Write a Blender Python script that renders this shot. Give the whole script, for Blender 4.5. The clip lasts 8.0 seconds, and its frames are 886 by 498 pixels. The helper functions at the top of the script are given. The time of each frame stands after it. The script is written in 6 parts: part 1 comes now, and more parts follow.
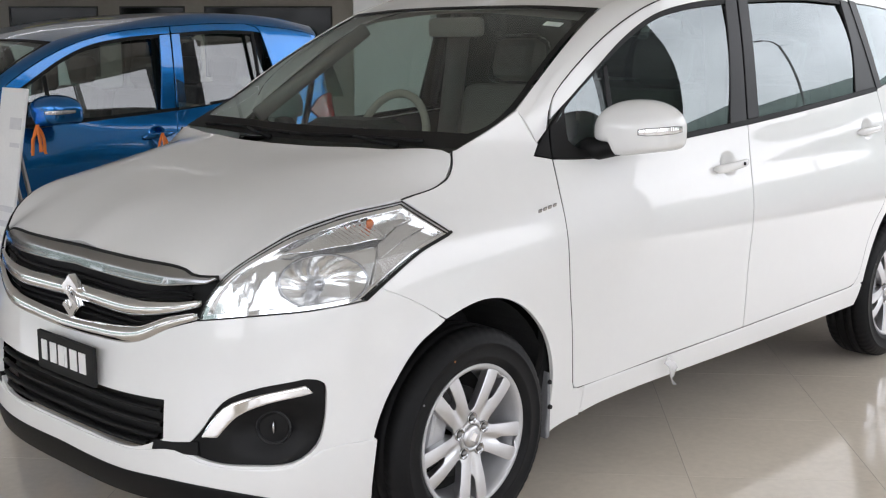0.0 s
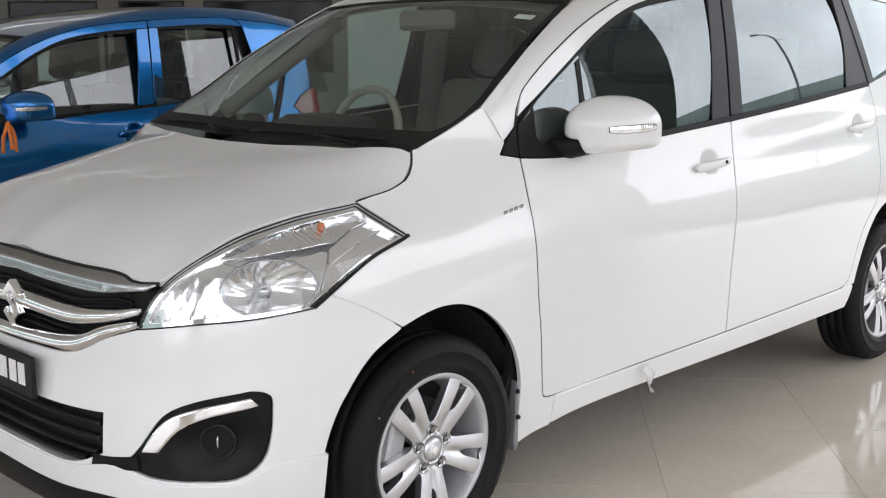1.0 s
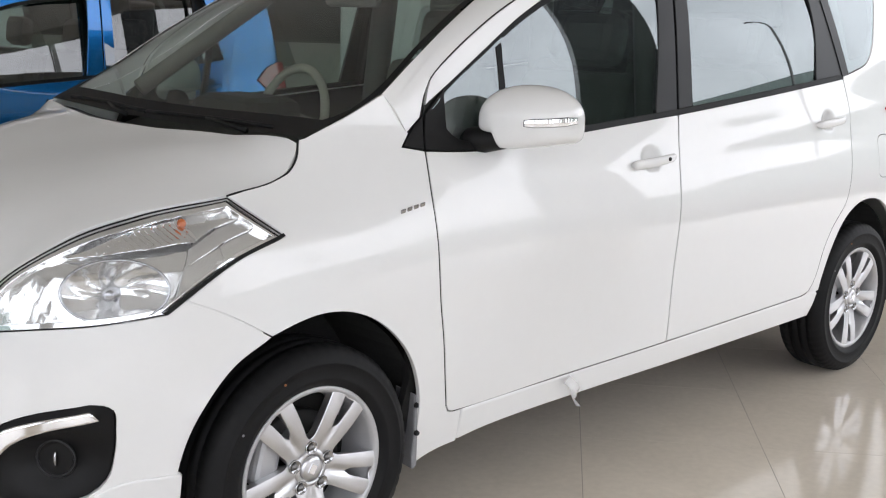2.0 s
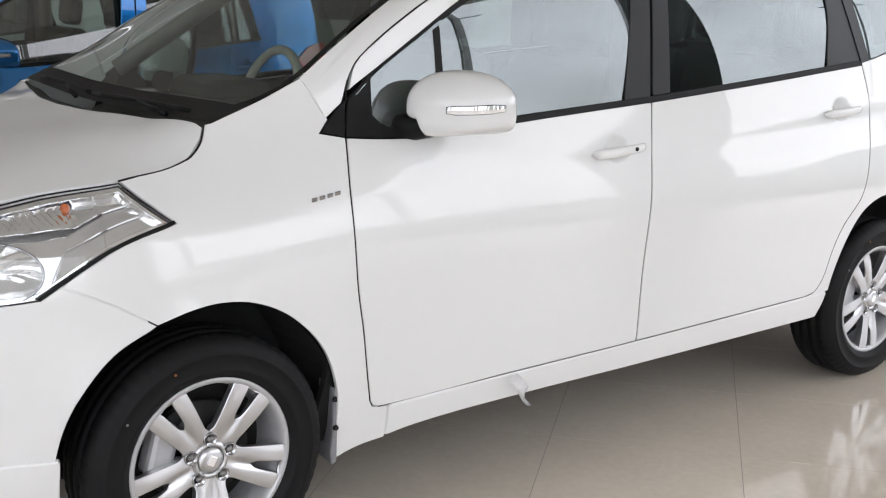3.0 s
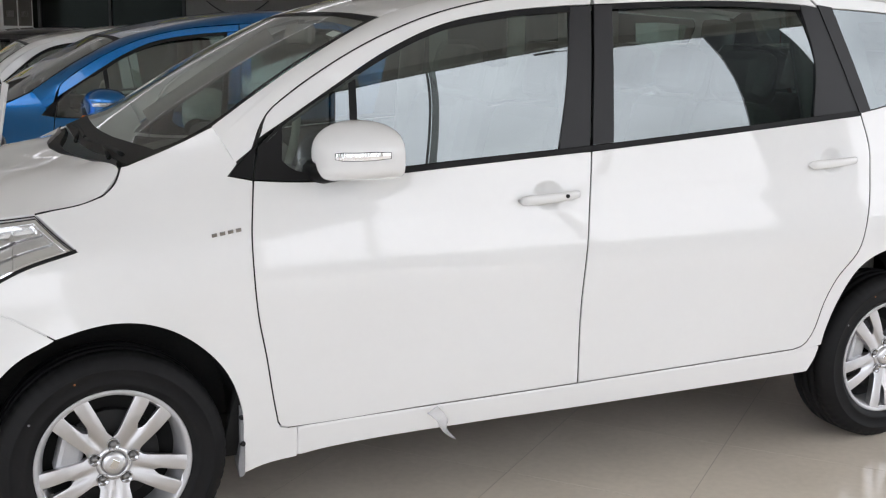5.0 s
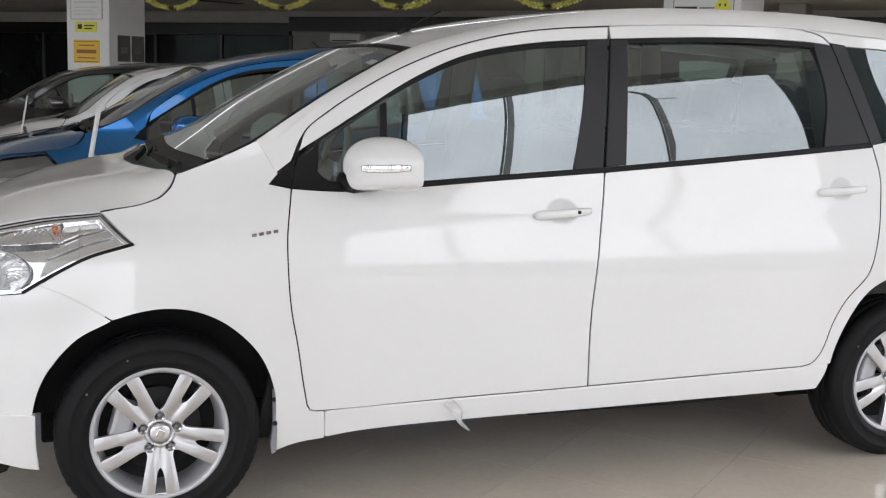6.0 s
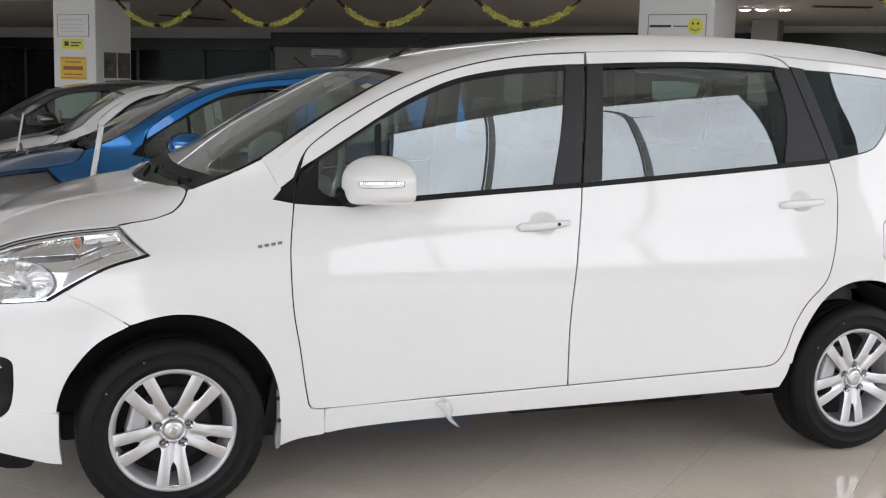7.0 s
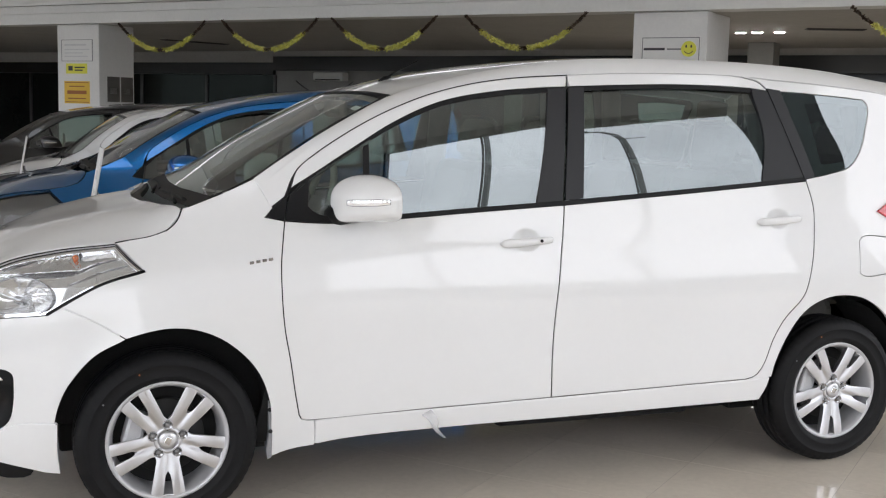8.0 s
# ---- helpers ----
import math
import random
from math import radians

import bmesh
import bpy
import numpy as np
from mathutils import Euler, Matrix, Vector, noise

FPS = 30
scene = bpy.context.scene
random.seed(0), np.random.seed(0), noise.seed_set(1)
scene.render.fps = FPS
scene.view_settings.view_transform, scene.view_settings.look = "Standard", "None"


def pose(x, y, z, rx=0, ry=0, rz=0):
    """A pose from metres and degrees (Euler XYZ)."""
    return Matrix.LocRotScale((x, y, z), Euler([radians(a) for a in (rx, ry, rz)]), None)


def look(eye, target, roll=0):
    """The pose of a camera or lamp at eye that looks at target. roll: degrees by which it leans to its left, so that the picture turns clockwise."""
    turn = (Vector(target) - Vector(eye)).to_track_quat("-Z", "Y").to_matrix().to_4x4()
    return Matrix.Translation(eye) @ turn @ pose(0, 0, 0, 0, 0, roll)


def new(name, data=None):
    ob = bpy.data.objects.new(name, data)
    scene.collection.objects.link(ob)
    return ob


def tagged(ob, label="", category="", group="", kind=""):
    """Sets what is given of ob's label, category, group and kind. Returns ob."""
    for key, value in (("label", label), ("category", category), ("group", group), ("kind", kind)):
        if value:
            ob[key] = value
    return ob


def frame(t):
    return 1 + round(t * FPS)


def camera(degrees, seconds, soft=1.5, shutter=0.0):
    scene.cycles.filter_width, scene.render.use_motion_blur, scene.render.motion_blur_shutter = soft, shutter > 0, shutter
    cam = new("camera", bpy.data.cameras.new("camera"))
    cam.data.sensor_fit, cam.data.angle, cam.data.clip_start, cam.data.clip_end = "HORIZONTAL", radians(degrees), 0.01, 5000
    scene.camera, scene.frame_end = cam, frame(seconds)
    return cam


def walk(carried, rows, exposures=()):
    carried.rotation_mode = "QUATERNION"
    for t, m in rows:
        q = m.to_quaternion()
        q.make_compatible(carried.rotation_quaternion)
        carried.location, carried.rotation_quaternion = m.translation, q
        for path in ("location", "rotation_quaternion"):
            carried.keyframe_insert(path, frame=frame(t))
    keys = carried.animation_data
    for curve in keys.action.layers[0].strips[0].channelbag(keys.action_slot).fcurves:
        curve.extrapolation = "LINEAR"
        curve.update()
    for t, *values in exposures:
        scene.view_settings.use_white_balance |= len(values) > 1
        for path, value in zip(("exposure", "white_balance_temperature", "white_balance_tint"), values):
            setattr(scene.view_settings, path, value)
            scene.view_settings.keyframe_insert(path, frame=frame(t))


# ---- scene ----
cam = camera(42.4, 8.0, 1.15)
PATH = [
    (0, (-2.219, -2.842, 1.362), (-0.803, -1.472, 1.013), 0.1),
    (0.5, (-2.154, -2.875, 1.355), (-0.749, -1.493, 1.014), -0.0),
    (1, (-2.022, -2.831, 1.36), (-0.618, -1.452, 1.002), -0.0),
    (1.5, (-1.824, -2.774, 1.374), (-0.419, -1.404, 0.992), 0.4),
    (2, (-1.589, -2.862, 1.384), (-0.219, -1.462, 0.98), 1.6),
    (2.2, (-1.490, -2.923, 1.387), (-0.156, -1.493, 0.974), 2.0),
    (3.3, (-0.999, -3.193, 1.409), (0.146, -1.613, 0.966), 1.5),
    (3.5, (-0.924, -3.258, 1.414), (0.183, -1.65, 0.976), 1.6),
    (4, (-0.748, -3.496, 1.455), (0.263, -1.826, 1.017), 2.1),
    (4.2, (-0.686, -3.561, 1.466), (0.297, -1.875, 1.025), 2.0),
    (5.3, (-0.362, -3.901, 1.418), (0.401, -2.083, 1.085), 0.9),
    (5.5, (-0.338, -4.003, 1.397), (0.384, -2.164, 1.087), 1.2),
    (6, (-0.325, -4.217, 1.404), (0.338, -2.355, 1.1), 1.7),
    (6.5, (-0.397, -4.373, 1.418), (0.288, -2.517, 1.125), 1.7),
    (7, (-0.463, -4.487, 1.438), (0.235, -2.634, 1.157), 1.6),
    (7.5, (-0.469, -4.567, 1.442), (0.234, -2.713, 1.178), 1.5),
    (8, (-0.451, -4.642, 1.436), (0.241, -2.781, 1.194), 1.4),
]
walk(cam, [(t, look(eye, target, roll)) for t, eye, target, roll in PATH], [(0, -0.38, 6420, 13), (8, -0.38, 6420, 13)])

from mathutils import geometry

# ---------------------------------------------------------------- world, sun
world = bpy.data.worlds.new("sky")
scene.world = world
world.use_nodes = True
wn = world.node_tree.nodes
sky = wn.new("ShaderNodeTexSky")
sky.sky_type, sky.sun_disc = "NISHITA", False
sky.sun_elevation, sky.sun_rotation = radians(48), radians(150)
sky.air_density, sky.dust_density, sky.ozone_density = 1.0, 3.0, 1.0
wmix = wn.new("ShaderNodeMix")
wmix.data_type = "RGBA"
wnoise = wn.new("ShaderNodeTexNoise")
wnoise.inputs["Scale"].default_value, wnoise.inputs["Detail"].default_value = 2.4, 6.0
wramp = wn.new("ShaderNodeMapRange")
wramp.inputs["From Min"].default_value, wramp.inputs["From Max"].default_value = 0.35, 0.65
wramp.inputs["To Min"].default_value, wramp.inputs["To Max"].default_value = 0.45, 1.0
wl = world.node_tree.links
wtc = wn.new("ShaderNodeTexCoord")
wl.new(wtc.outputs["Generated"], wnoise.inputs["Vector"])
wl.new(wnoise.outputs["Fac"], wramp.inputs["Value"])
wl.new(wramp.outputs["Result"], wmix.inputs["Factor"])
wl.new(sky.outputs["Color"], wmix.inputs["A"])
wmix.inputs["B"].default_value = (38.8, 38.2, 39.9, 1)
wl.new(wmix.outputs["Result"], wn["Background"].inputs["Color"])
wn["Background"].inputs["Strength"].default_value = 0.15

sun_data = bpy.data.lights.new("sun", "SUN")
sun_data.energy, sun_data.angle, sun_data.color = 1.0, radians(12), (1.0, 0.96, 0.9)
sun = new("sun", sun_data)
sun.matrix_world = look((0, 0, 20), (-6, 8, 5))

# ---------------------------------------------------------------- materials
def mat(name, color, rough=0.5, metal=0.0, coat=0.0, spec=0.5, noise_amt=0.0, noise_scale=20.0, bump=0.0, bump_scale=200.0, rough_var=0.0, vary=0.0, coat_rough=0.03):
    m = bpy.data.materials.new(name)
    m.use_nodes = True
    nt = m.node_tree
    b = nt.nodes["Principled BSDF"]
    b.inputs["Base Color"].default_value = (*color, 1)
    b.inputs["Roughness"].default_value = rough
    b.inputs["Metallic"].default_value = metal
    b.inputs["Coat Weight"].default_value = coat
    b.inputs["Coat Roughness"].default_value = coat_rough
    b.inputs["Specular IOR Level"].default_value = spec
    tc = nt.nodes.new("ShaderNodeTexCoord")
    if noise_amt or rough_var:
        n = nt.nodes.new("ShaderNodeTexNoise")
        n.inputs["Scale"].default_value, n.inputs["Detail"].default_value = noise_scale, 6.0
        nt.links.new(tc.outputs["Object"], n.inputs["Vector"])
        n2 = nt.nodes.new("ShaderNodeTexNoise")
        n2.inputs["Scale"].default_value, n2.inputs["Detail"].default_value = noise_scale * 9, 3.0
        nt.links.new(tc.outputs["Object"], n2.inputs["Vector"])
        ad = nt.nodes.new("ShaderNodeMath")
        ad.operation = "ADD"
        nt.links.new(n.outputs["Fac"], ad.inputs[0])
        nt.links.new(n2.outputs["Fac"], ad.inputs[1])
        if noise_amt:
            mr = nt.nodes.new("ShaderNodeMapRange")
            mr.inputs["From Min"].default_value, mr.inputs["From Max"].default_value = 0.6, 1.4
            mr.inputs["To Min"].default_value, mr.inputs["To Max"].default_value = 1 - noise_amt, 1 + noise_amt
            nt.links.new(ad.outputs[0], mr.inputs["Value"])
            mx = nt.nodes.new("ShaderNodeVectorMath")
            mx.operation = "SCALE"
            mx.inputs[0].default_value = color
            nt.links.new(mr.outputs["Result"], mx.inputs["Scale"])
            last = mx.outputs["Vector"]
            if vary:
                oi = nt.nodes.new("ShaderNodeObjectInfo")
                mv = nt.nodes.new("ShaderNodeMapRange")
                mv.inputs["To Min"].default_value, mv.inputs["To Max"].default_value = 1 - vary, 1 + vary
                nt.links.new(oi.outputs["Random"], mv.inputs["Value"])
                m2 = nt.nodes.new("ShaderNodeVectorMath")
                m2.operation = "SCALE"
                nt.links.new(last, m2.inputs[0])
                nt.links.new(mv.outputs["Result"], m2.inputs["Scale"])
                last = m2.outputs["Vector"]
            nt.links.new(last, b.inputs["Base Color"])
        if rough_var:
            rr = nt.nodes.new("ShaderNodeMapRange")
            rr.inputs["From Min"].default_value, rr.inputs["From Max"].default_value = 0.6, 1.4
            rr.inputs["To Min"].default_value, rr.inputs["To Max"].default_value = max(0.0, rough - rough_var), rough + rough_var
            nt.links.new(ad.outputs[0], rr.inputs["Value"])
            nt.links.new(rr.outputs["Result"], b.inputs["Roughness"])
    if bump:
        nb = nt.nodes.new("ShaderNodeTexNoise")
        nb.inputs["Scale"].default_value, nb.inputs["Detail"].default_value = bump_scale, 3.0
        nt.links.new(tc.outputs["Object"], nb.inputs["Vector"])
        bp = nt.nodes.new("ShaderNodeBump")
        bp.inputs["Strength"].default_value, bp.inputs["Distance"].default_value = bump, 0.002
        nt.links.new(nb.outputs["Fac"], bp.inputs["Height"])
        nt.links.new(bp.outputs["Normal"], b.inputs["Normal"])
    return m


def glass(name, tint, ior=1.6, rough=0.0, gloss=(1, 1, 1)):
    m = bpy.data.materials.new(name)
    m.use_nodes = True
    nt = m.node_tree
    nt.nodes.remove(nt.nodes["Principled BSDF"])
    tr, gl, fr, mx, pw, ma = (nt.nodes.new("ShaderNode" + k) for k in ("BsdfTransparent", "BsdfGlossy", "LayerWeight", "MixShader", "Math", "Math"))
    tr.inputs["Color"].default_value = (*tint, 1)
    gl.inputs["Roughness"].default_value = rough
    gl.inputs["Color"].default_value = (*gloss, 1)
    # Schlick's reflectance, alike from either side of the sheet
    r0 = ((ior - 1) / (ior + 1)) ** 2
    fr.inputs["Blend"].default_value = 0.5
    pw.operation, ma.operation = "POWER", "MULTIPLY_ADD"
    pw.inputs[1].default_value = 5.0
    ma.inputs[1].default_value, ma.inputs[2].default_value = 1 - r0, r0
    nt.links.new(fr.outputs["Facing"], pw.inputs[0])
    nt.links.new(pw.outputs[0], ma.inputs[0])
    nt.links.new(ma.outputs[0], mx.inputs[0])
    nt.links.new(tr.outputs[0], mx.inputs[1])
    nt.links.new(gl.outputs[0], mx.inputs[2])
    nt.links.new(mx.outputs[0], nt.nodes["Material Output"].inputs["Surface"])
    return m


def lamp_mat(name, color, strength):
    m = bpy.data.materials.new(name)
    m.use_nodes = True
    b = m.node_tree.nodes["Principled BSDF"]
    b.inputs["Base Color"].default_value = (*color, 1)
    b.inputs["Emission Color"].default_value = (*color, 1)
    b.inputs["Emission Strength"].default_value = strength
    return m


M = {
    "white": mat("white_paint", (0.79, 0.79, 0.78), 0.35, coat=1.0, coat_rough=0.03, rough_var=0.03, noise_amt=0.01, noise_scale=3.0),
    "blue": mat("blue_paint", (0.004, 0.135, 0.40), 0.25, metal=0.85, coat=1.0, noise_amt=0.05, noise_scale=60.0),
    "black_paint": mat("black_paint", (0.012, 0.012, 0.013), 0.3, coat=1.0, noise_amt=0.05, noise_scale=40.0),
    "black": mat("black_plastic", (0.007, 0.007, 0.0073), 0.5, spec=0.2, noise_amt=0.12, noise_scale=30.0, bump=0.12, bump_scale=900.0),
    "gap": mat("dark_inner_metal", (0.007, 0.007, 0.007), 0.8, noise_amt=0.2, noise_scale=10.0),
    "applique": mat("satin_black_film", (0.014, 0.014, 0.015), 0.42, spec=0.3, noise_amt=0.08, noise_scale=15.0, bump=0.05, bump_scale=700.0),
    "rubber": mat("tyre_rubber", (0.007, 0.007, 0.0075), 0.6, spec=0.2, noise_amt=0.2, noise_scale=18.0, bump=0.2, bump_scale=400.0),
    "alloy": mat("alloy_silver", (0.62, 0.62, 0.635), 0.30, metal=0.92, coat=0.3, noise_amt=0.03, noise_scale=30.0),
    "cast_alloy": mat("cast_alloy", (0.50, 0.50, 0.51), 0.42, metal=0.4, noise_amt=0.06, noise_scale=40.0),
    "chrome": mat("chrome", (0.92, 0.92, 0.93), 0.07, metal=1.0, rough_var=0.03, noise_scale=30.0),
    "reflector": mat("silvered_reflector", (0.76, 0.755, 0.74), 0.13, metal=0.78, coat=0.2, rough_var=0.06, noise_scale=25.0),
    "satin_chrome": mat("satin_chrome", (0.42, 0.42, 0.43), 0.16, metal=1.0, rough_var=0.04, noise_scale=30.0),
    "steel": mat("brake_steel", (0.20, 0.195, 0.19), 0.38, metal=1.0, noise_amt=0.2, noise_scale=25.0, rough_var=0.1),
    "liner": mat("liner_plastic", (0.022, 0.022, 0.023), 0.8, spec=0.3, noise_amt=0.25, noise_scale=12.0, bump=0.3, bump_scale=120.0),
    "flap": mat("grey_mudflap", (0.22, 0.22, 0.23), 0.5, noise_amt=0.1, noise_scale=20.0),
    "glass": glass("side_glass", (0.44, 0.56, 0.53), 2.30, gloss=(0.92, 0.99, 1.0)),
    "small_glass": glass("small_car_glass", (0.50, 0.60, 0.57), 1.95),
    "screen": glass("screen_glass", (0.88, 0.96, 0.91), 1.60),
    "small_screen": glass("small_car_screen", (0.70, 0.80, 0.76), 1.42),
    "lens": glass("clear_lens", (0.95, 0.96, 0.97), 1.5),
    "pane": glass("shop_pane", (0.93, 0.95, 0.95), 1.5),
    "amber": mat("amber_lens", (0.55, 0.13, 0.03), 0.2, coat=1.0, noise_amt=0.05),
    "red": mat("red_lens", (0.55, 0.015, 0.02), 0.15, coat=1.0, noise_amt=0.05),
    "cabin_grey": mat("grey_cabin_plastic", (0.12, 0.115, 0.105), 0.6, noise_amt=0.1, noise_scale=10.0, bump=0.2, bump_scale=500.0),
    "cabin_dark": mat("dark_cabin_plastic", (0.012, 0.012, 0.012), 0.6, noise_amt=0.1, noise_scale=10.0, bump=0.2, bump_scale=500.0),
    "beige": mat("beige_cabin_trim", (0.28, 0.265, 0.225), 0.7, noise_amt=0.08, noise_scale=12.0, bump=0.2, bump_scale=300.0),
    "seat": mat("grey_seat_cloth", (0.12, 0.117, 0.106), 0.85, noise_amt=0.15, noise_scale=40.0, bump=0.4, bump_scale=500.0),
    "film": glass("clear_film", (0.88, 0.90, 0.90), 1.35, 0.08),
    "paper": mat("white_card", (0.80, 0.80, 0.79), 0.6, noise_amt=0.03, noise_scale=8.0),
    "ink": mat("dark_print", (0.05, 0.05, 0.06), 0.6, noise_amt=0.2, noise_scale=30.0),
    "pale_print": mat("pale_print", (0.66, 0.66, 0.67), 0.6, noise_amt=0.1, noise_scale=30.0),
    "yellow_card": mat("yellow_card", (0.80, 0.52, 0.06), 0.6, noise_amt=0.05, noise_scale=8.0),
    "lemon_card": mat("lemon_card", (0.80, 0.78, 0.10), 0.6, noise_amt=0.05, noise_scale=8.0),
    "print_red": mat("brown_print", (0.35, 0.12, 0.03), 0.6, noise_amt=0.1),
    "grout": mat("grout", (0.34, 0.31, 0.265), 0.8, noise_amt=0.2, noise_scale=12.0),
    "tile": mat("polished_tile", (0.68, 0.615, 0.52), 0.10, spec=0.5, noise_amt=0.07, noise_scale=4.0, rough_var=0.03, vary=0.02),
    "column": mat("column_paint", (0.80, 0.80, 0.79), 0.55, noise_amt=0.04, noise_scale=3.0, bump=0.1, bump_scale=60.0),
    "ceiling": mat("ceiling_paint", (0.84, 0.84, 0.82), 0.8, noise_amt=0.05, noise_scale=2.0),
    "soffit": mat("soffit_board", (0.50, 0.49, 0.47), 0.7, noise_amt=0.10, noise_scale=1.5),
    "dark_wall": mat("dark_cladding", (0.014, 0.014, 0.014), 0.35, noise_amt=0.2, noise_scale=2.0),
    "dark_glass": mat("dark_glazing", (0.008, 0.011, 0.010), 0.08, spec=0.2, noise_amt=0.12, noise_scale=1.2),
    "grey_panel": mat("grey_panel", (0.30, 0.30, 0.29), 0.5, noise_amt=0.08, noise_scale=3.0),
    "wall": mat("wall_paint", (0.62, 0.61, 0.58), 0.8, noise_amt=0.06, noise_scale=2.0),
    "beige_wall": mat("beige_wall_paint", (0.60, 0.58, 0.53), 0.7, noise_amt=0.06, noise_scale=2.0),
    "frame": mat("dark_window_frame", (0.05, 0.05, 0.05), 0.4, noise_amt=0.1),
    "tinsel": mat("yellow_tinsel", (0.80, 0.78, 0.22), 0.4, metal=0.05, noise_amt=0.25, noise_scale=60.0),
    "tinsel_dark": mat("dark_tinsel", (0.07, 0.045, 0.03), 0.45, metal=0.2, noise_amt=0.3, noise_scale=60.0),
    "asphalt": mat("forecourt_paving", (0.14, 0.137, 0.13), 0.9, noise_amt=0.2, noise_scale=1.5),
    "hill": mat("hill_green", (0.15, 0.19, 0.17), 0.9, noise_amt=0.3, noise_scale=0.05),
    "orange": mat("orange_ribbon", (0.85, 0.22, 0.03), 0.5, noise_amt=0.1),
    "lamp": lamp_mat("downlight", (1.0, 0.97, 0.9), 400.0),
}

# ---------------------------------------------------------------- mesh helpers
def link_mesh(name, verts, faces, material, parent=None, normals=None, smooth=True, label=""):
    me = bpy.data.meshes.new(name)
    me.from_pydata([tuple(v) for v in verts], [], [tuple(f) for f in faces])
    mats = material if isinstance(material, (list, tuple)) else [material]
    for m in mats:
        me.materials.append(m)
    if smooth:
        me.polygons.foreach_set("use_smooth", [True] * len(me.polygons))
    me.update()
    if normals is not None:
        me.normals_split_custom_set([tuple(n) for n in np.concatenate(normals)])
    ob = new(name, me)
    ob.parent = parent
    if label:
        tagged(ob, label)
    return ob


def part(name, bm, material, parent=None, label="", smooth=False):
    me = bpy.data.meshes.new(name)
    bm.normal_update()
    bm.to_mesh(me)
    bm.free()
    me.materials.append(material)
    if smooth:
        me.polygons.foreach_set("use_smooth", [True] * len(me.polygons))
    ob = new(name, me)
    ob.parent = parent
    if label:
        tagged(ob, label)
    return ob


def box_bm(lo, hi, bevel=0.0, segs=2, m=None):
    bm = bmesh.new()
    bmesh.ops.create_cube(bm, size=1.0)
    lo, hi = Vector(lo), Vector(hi)
    for v in bm.verts:
        v.co = Vector(((v.co[i] + 0.5) * (hi[i] - lo[i]) + lo[i]) for i in range(3))
    if bevel:
        bmesh.ops.bevel(bm, geom=list(bm.edges), offset=bevel, segments=segs, profile=0.5, affect="EDGES", clamp_overlap=True)
    if m is not None:
        bmesh.ops.transform(bm, matrix=m, verts=bm.verts)
    return bm


def box(name, lo, hi, material, parent=None, bevel=0.0, segs=2, m=None, label="", warp=None):
    bm = box_bm(lo, hi, bevel, segs, m)
    if warp:
        for v in bm.verts:
            v.co = Vector(warp(np.array([v.co]))[0])
    return part(name, bm, material, parent, label, smooth=False)


def tube(name, pts, radius, material, parent=None, n=8, label="", closed=False):
    pts = [Vector(p) for p in pts]
    verts, faces = [], []
    cnt = len(pts)
    for i, p in enumerate(pts):
        a = pts[(i - 1) % cnt] if closed else pts[max(i - 1, 0)]
        b = pts[(i + 1) % cnt] if closed else pts[min(i + 1, cnt - 1)]
        d = (b - a).normalized()
        u = d.cross(Vector((0, 0, 1)))
        u = u.normalized() if u.length > 1e-4 else Vector((1, 0, 0))
        w = d.cross(u)
        r = radius[i] if isinstance(radius, (list, tuple)) else radius
        for k in range(n):
            t = 2 * math.pi * k / n
            verts.append(p + (u * math.cos(t) + w * math.sin(t)) * r)
    for i in range(cnt if closed else cnt - 1):
        j = (i + 1) % cnt
        for k in range(n):
            faces.append((i * n + k, i * n + (k + 1) % n, j * n + (k + 1) % n, j * n + k))
    if not closed:
        faces.append(tuple(range(n))[::-1])
        faces.append(tuple(range((cnt - 1) * n, cnt * n)))
    return link_mesh(name, verts, faces, material, parent, label=label)


def lathe(name, profile, material, parent=None, n=48, centre=(0, 0, 0), sign=-1, label="", closed=False, lug=0.0):
    """Turn (radius, y) round the y axis at centre; lug: depth of the notches cut across a tyre's shoulders."""
    verts, faces = [], []
    k = len(profile)
    for i in range(n):
        t = 2 * math.pi * i / n
        for r, y in profile:
            if lug and 0.29 < r and abs(y) > 0.041 and i % 4 == 0:
                r -= lug
            verts.append((centre[0] + r * math.cos(t), centre[1] + sign * y, centre[2] + r * math.sin(t)))
    for i in range(n):
        j = (i + 1) % n
        for q in range(k if closed else k - 1):
            p = (q + 1) % k
            f = (i * k + q, i * k + p, j * k + p, j * k + q)
            faces.append(f if sign > 0 else f[::-1])
    return link_mesh(name, verts, faces, material, parent, label=label)


# ---------------------------------------------------------------- curves and sheets
def slopes(k, v):
    d = np.diff(v, axis=0) / np.diff(k).reshape(-1, *[1] * (v.ndim - 1))
    return np.concatenate([d[:1], (d[1:] + d[:-1]) / 2, d[-1:]])


def herm(t, h, v0, v1, m0, m1):
    c = (2 * t**3 - 3 * t**2 + 1) * v0 + (t**3 - 2 * t**2 + t) * h * m0 + (-2 * t**3 + 3 * t**2) * v1 + (t**3 - t**2) * h * m1
    c = np.where(t < 0, v0 + m0 * h * t, c)
    return np.where(t > 1, v1 + m1 * h * (t - 1), c)


def cub(k, v, x):
    x = np.asarray(x, float)
    m = slopes(k, v)
    i = np.clip(np.searchsorted(k, x) - 1, 0, len(k) - 2)
    h = k[i + 1] - k[i]
    t = (x - k[i]) / h
    if v.ndim > 1:
        h, t = h[..., None], t[..., None]
    return herm(t, h, v[i], v[i + 1], m[i], m[i + 1])


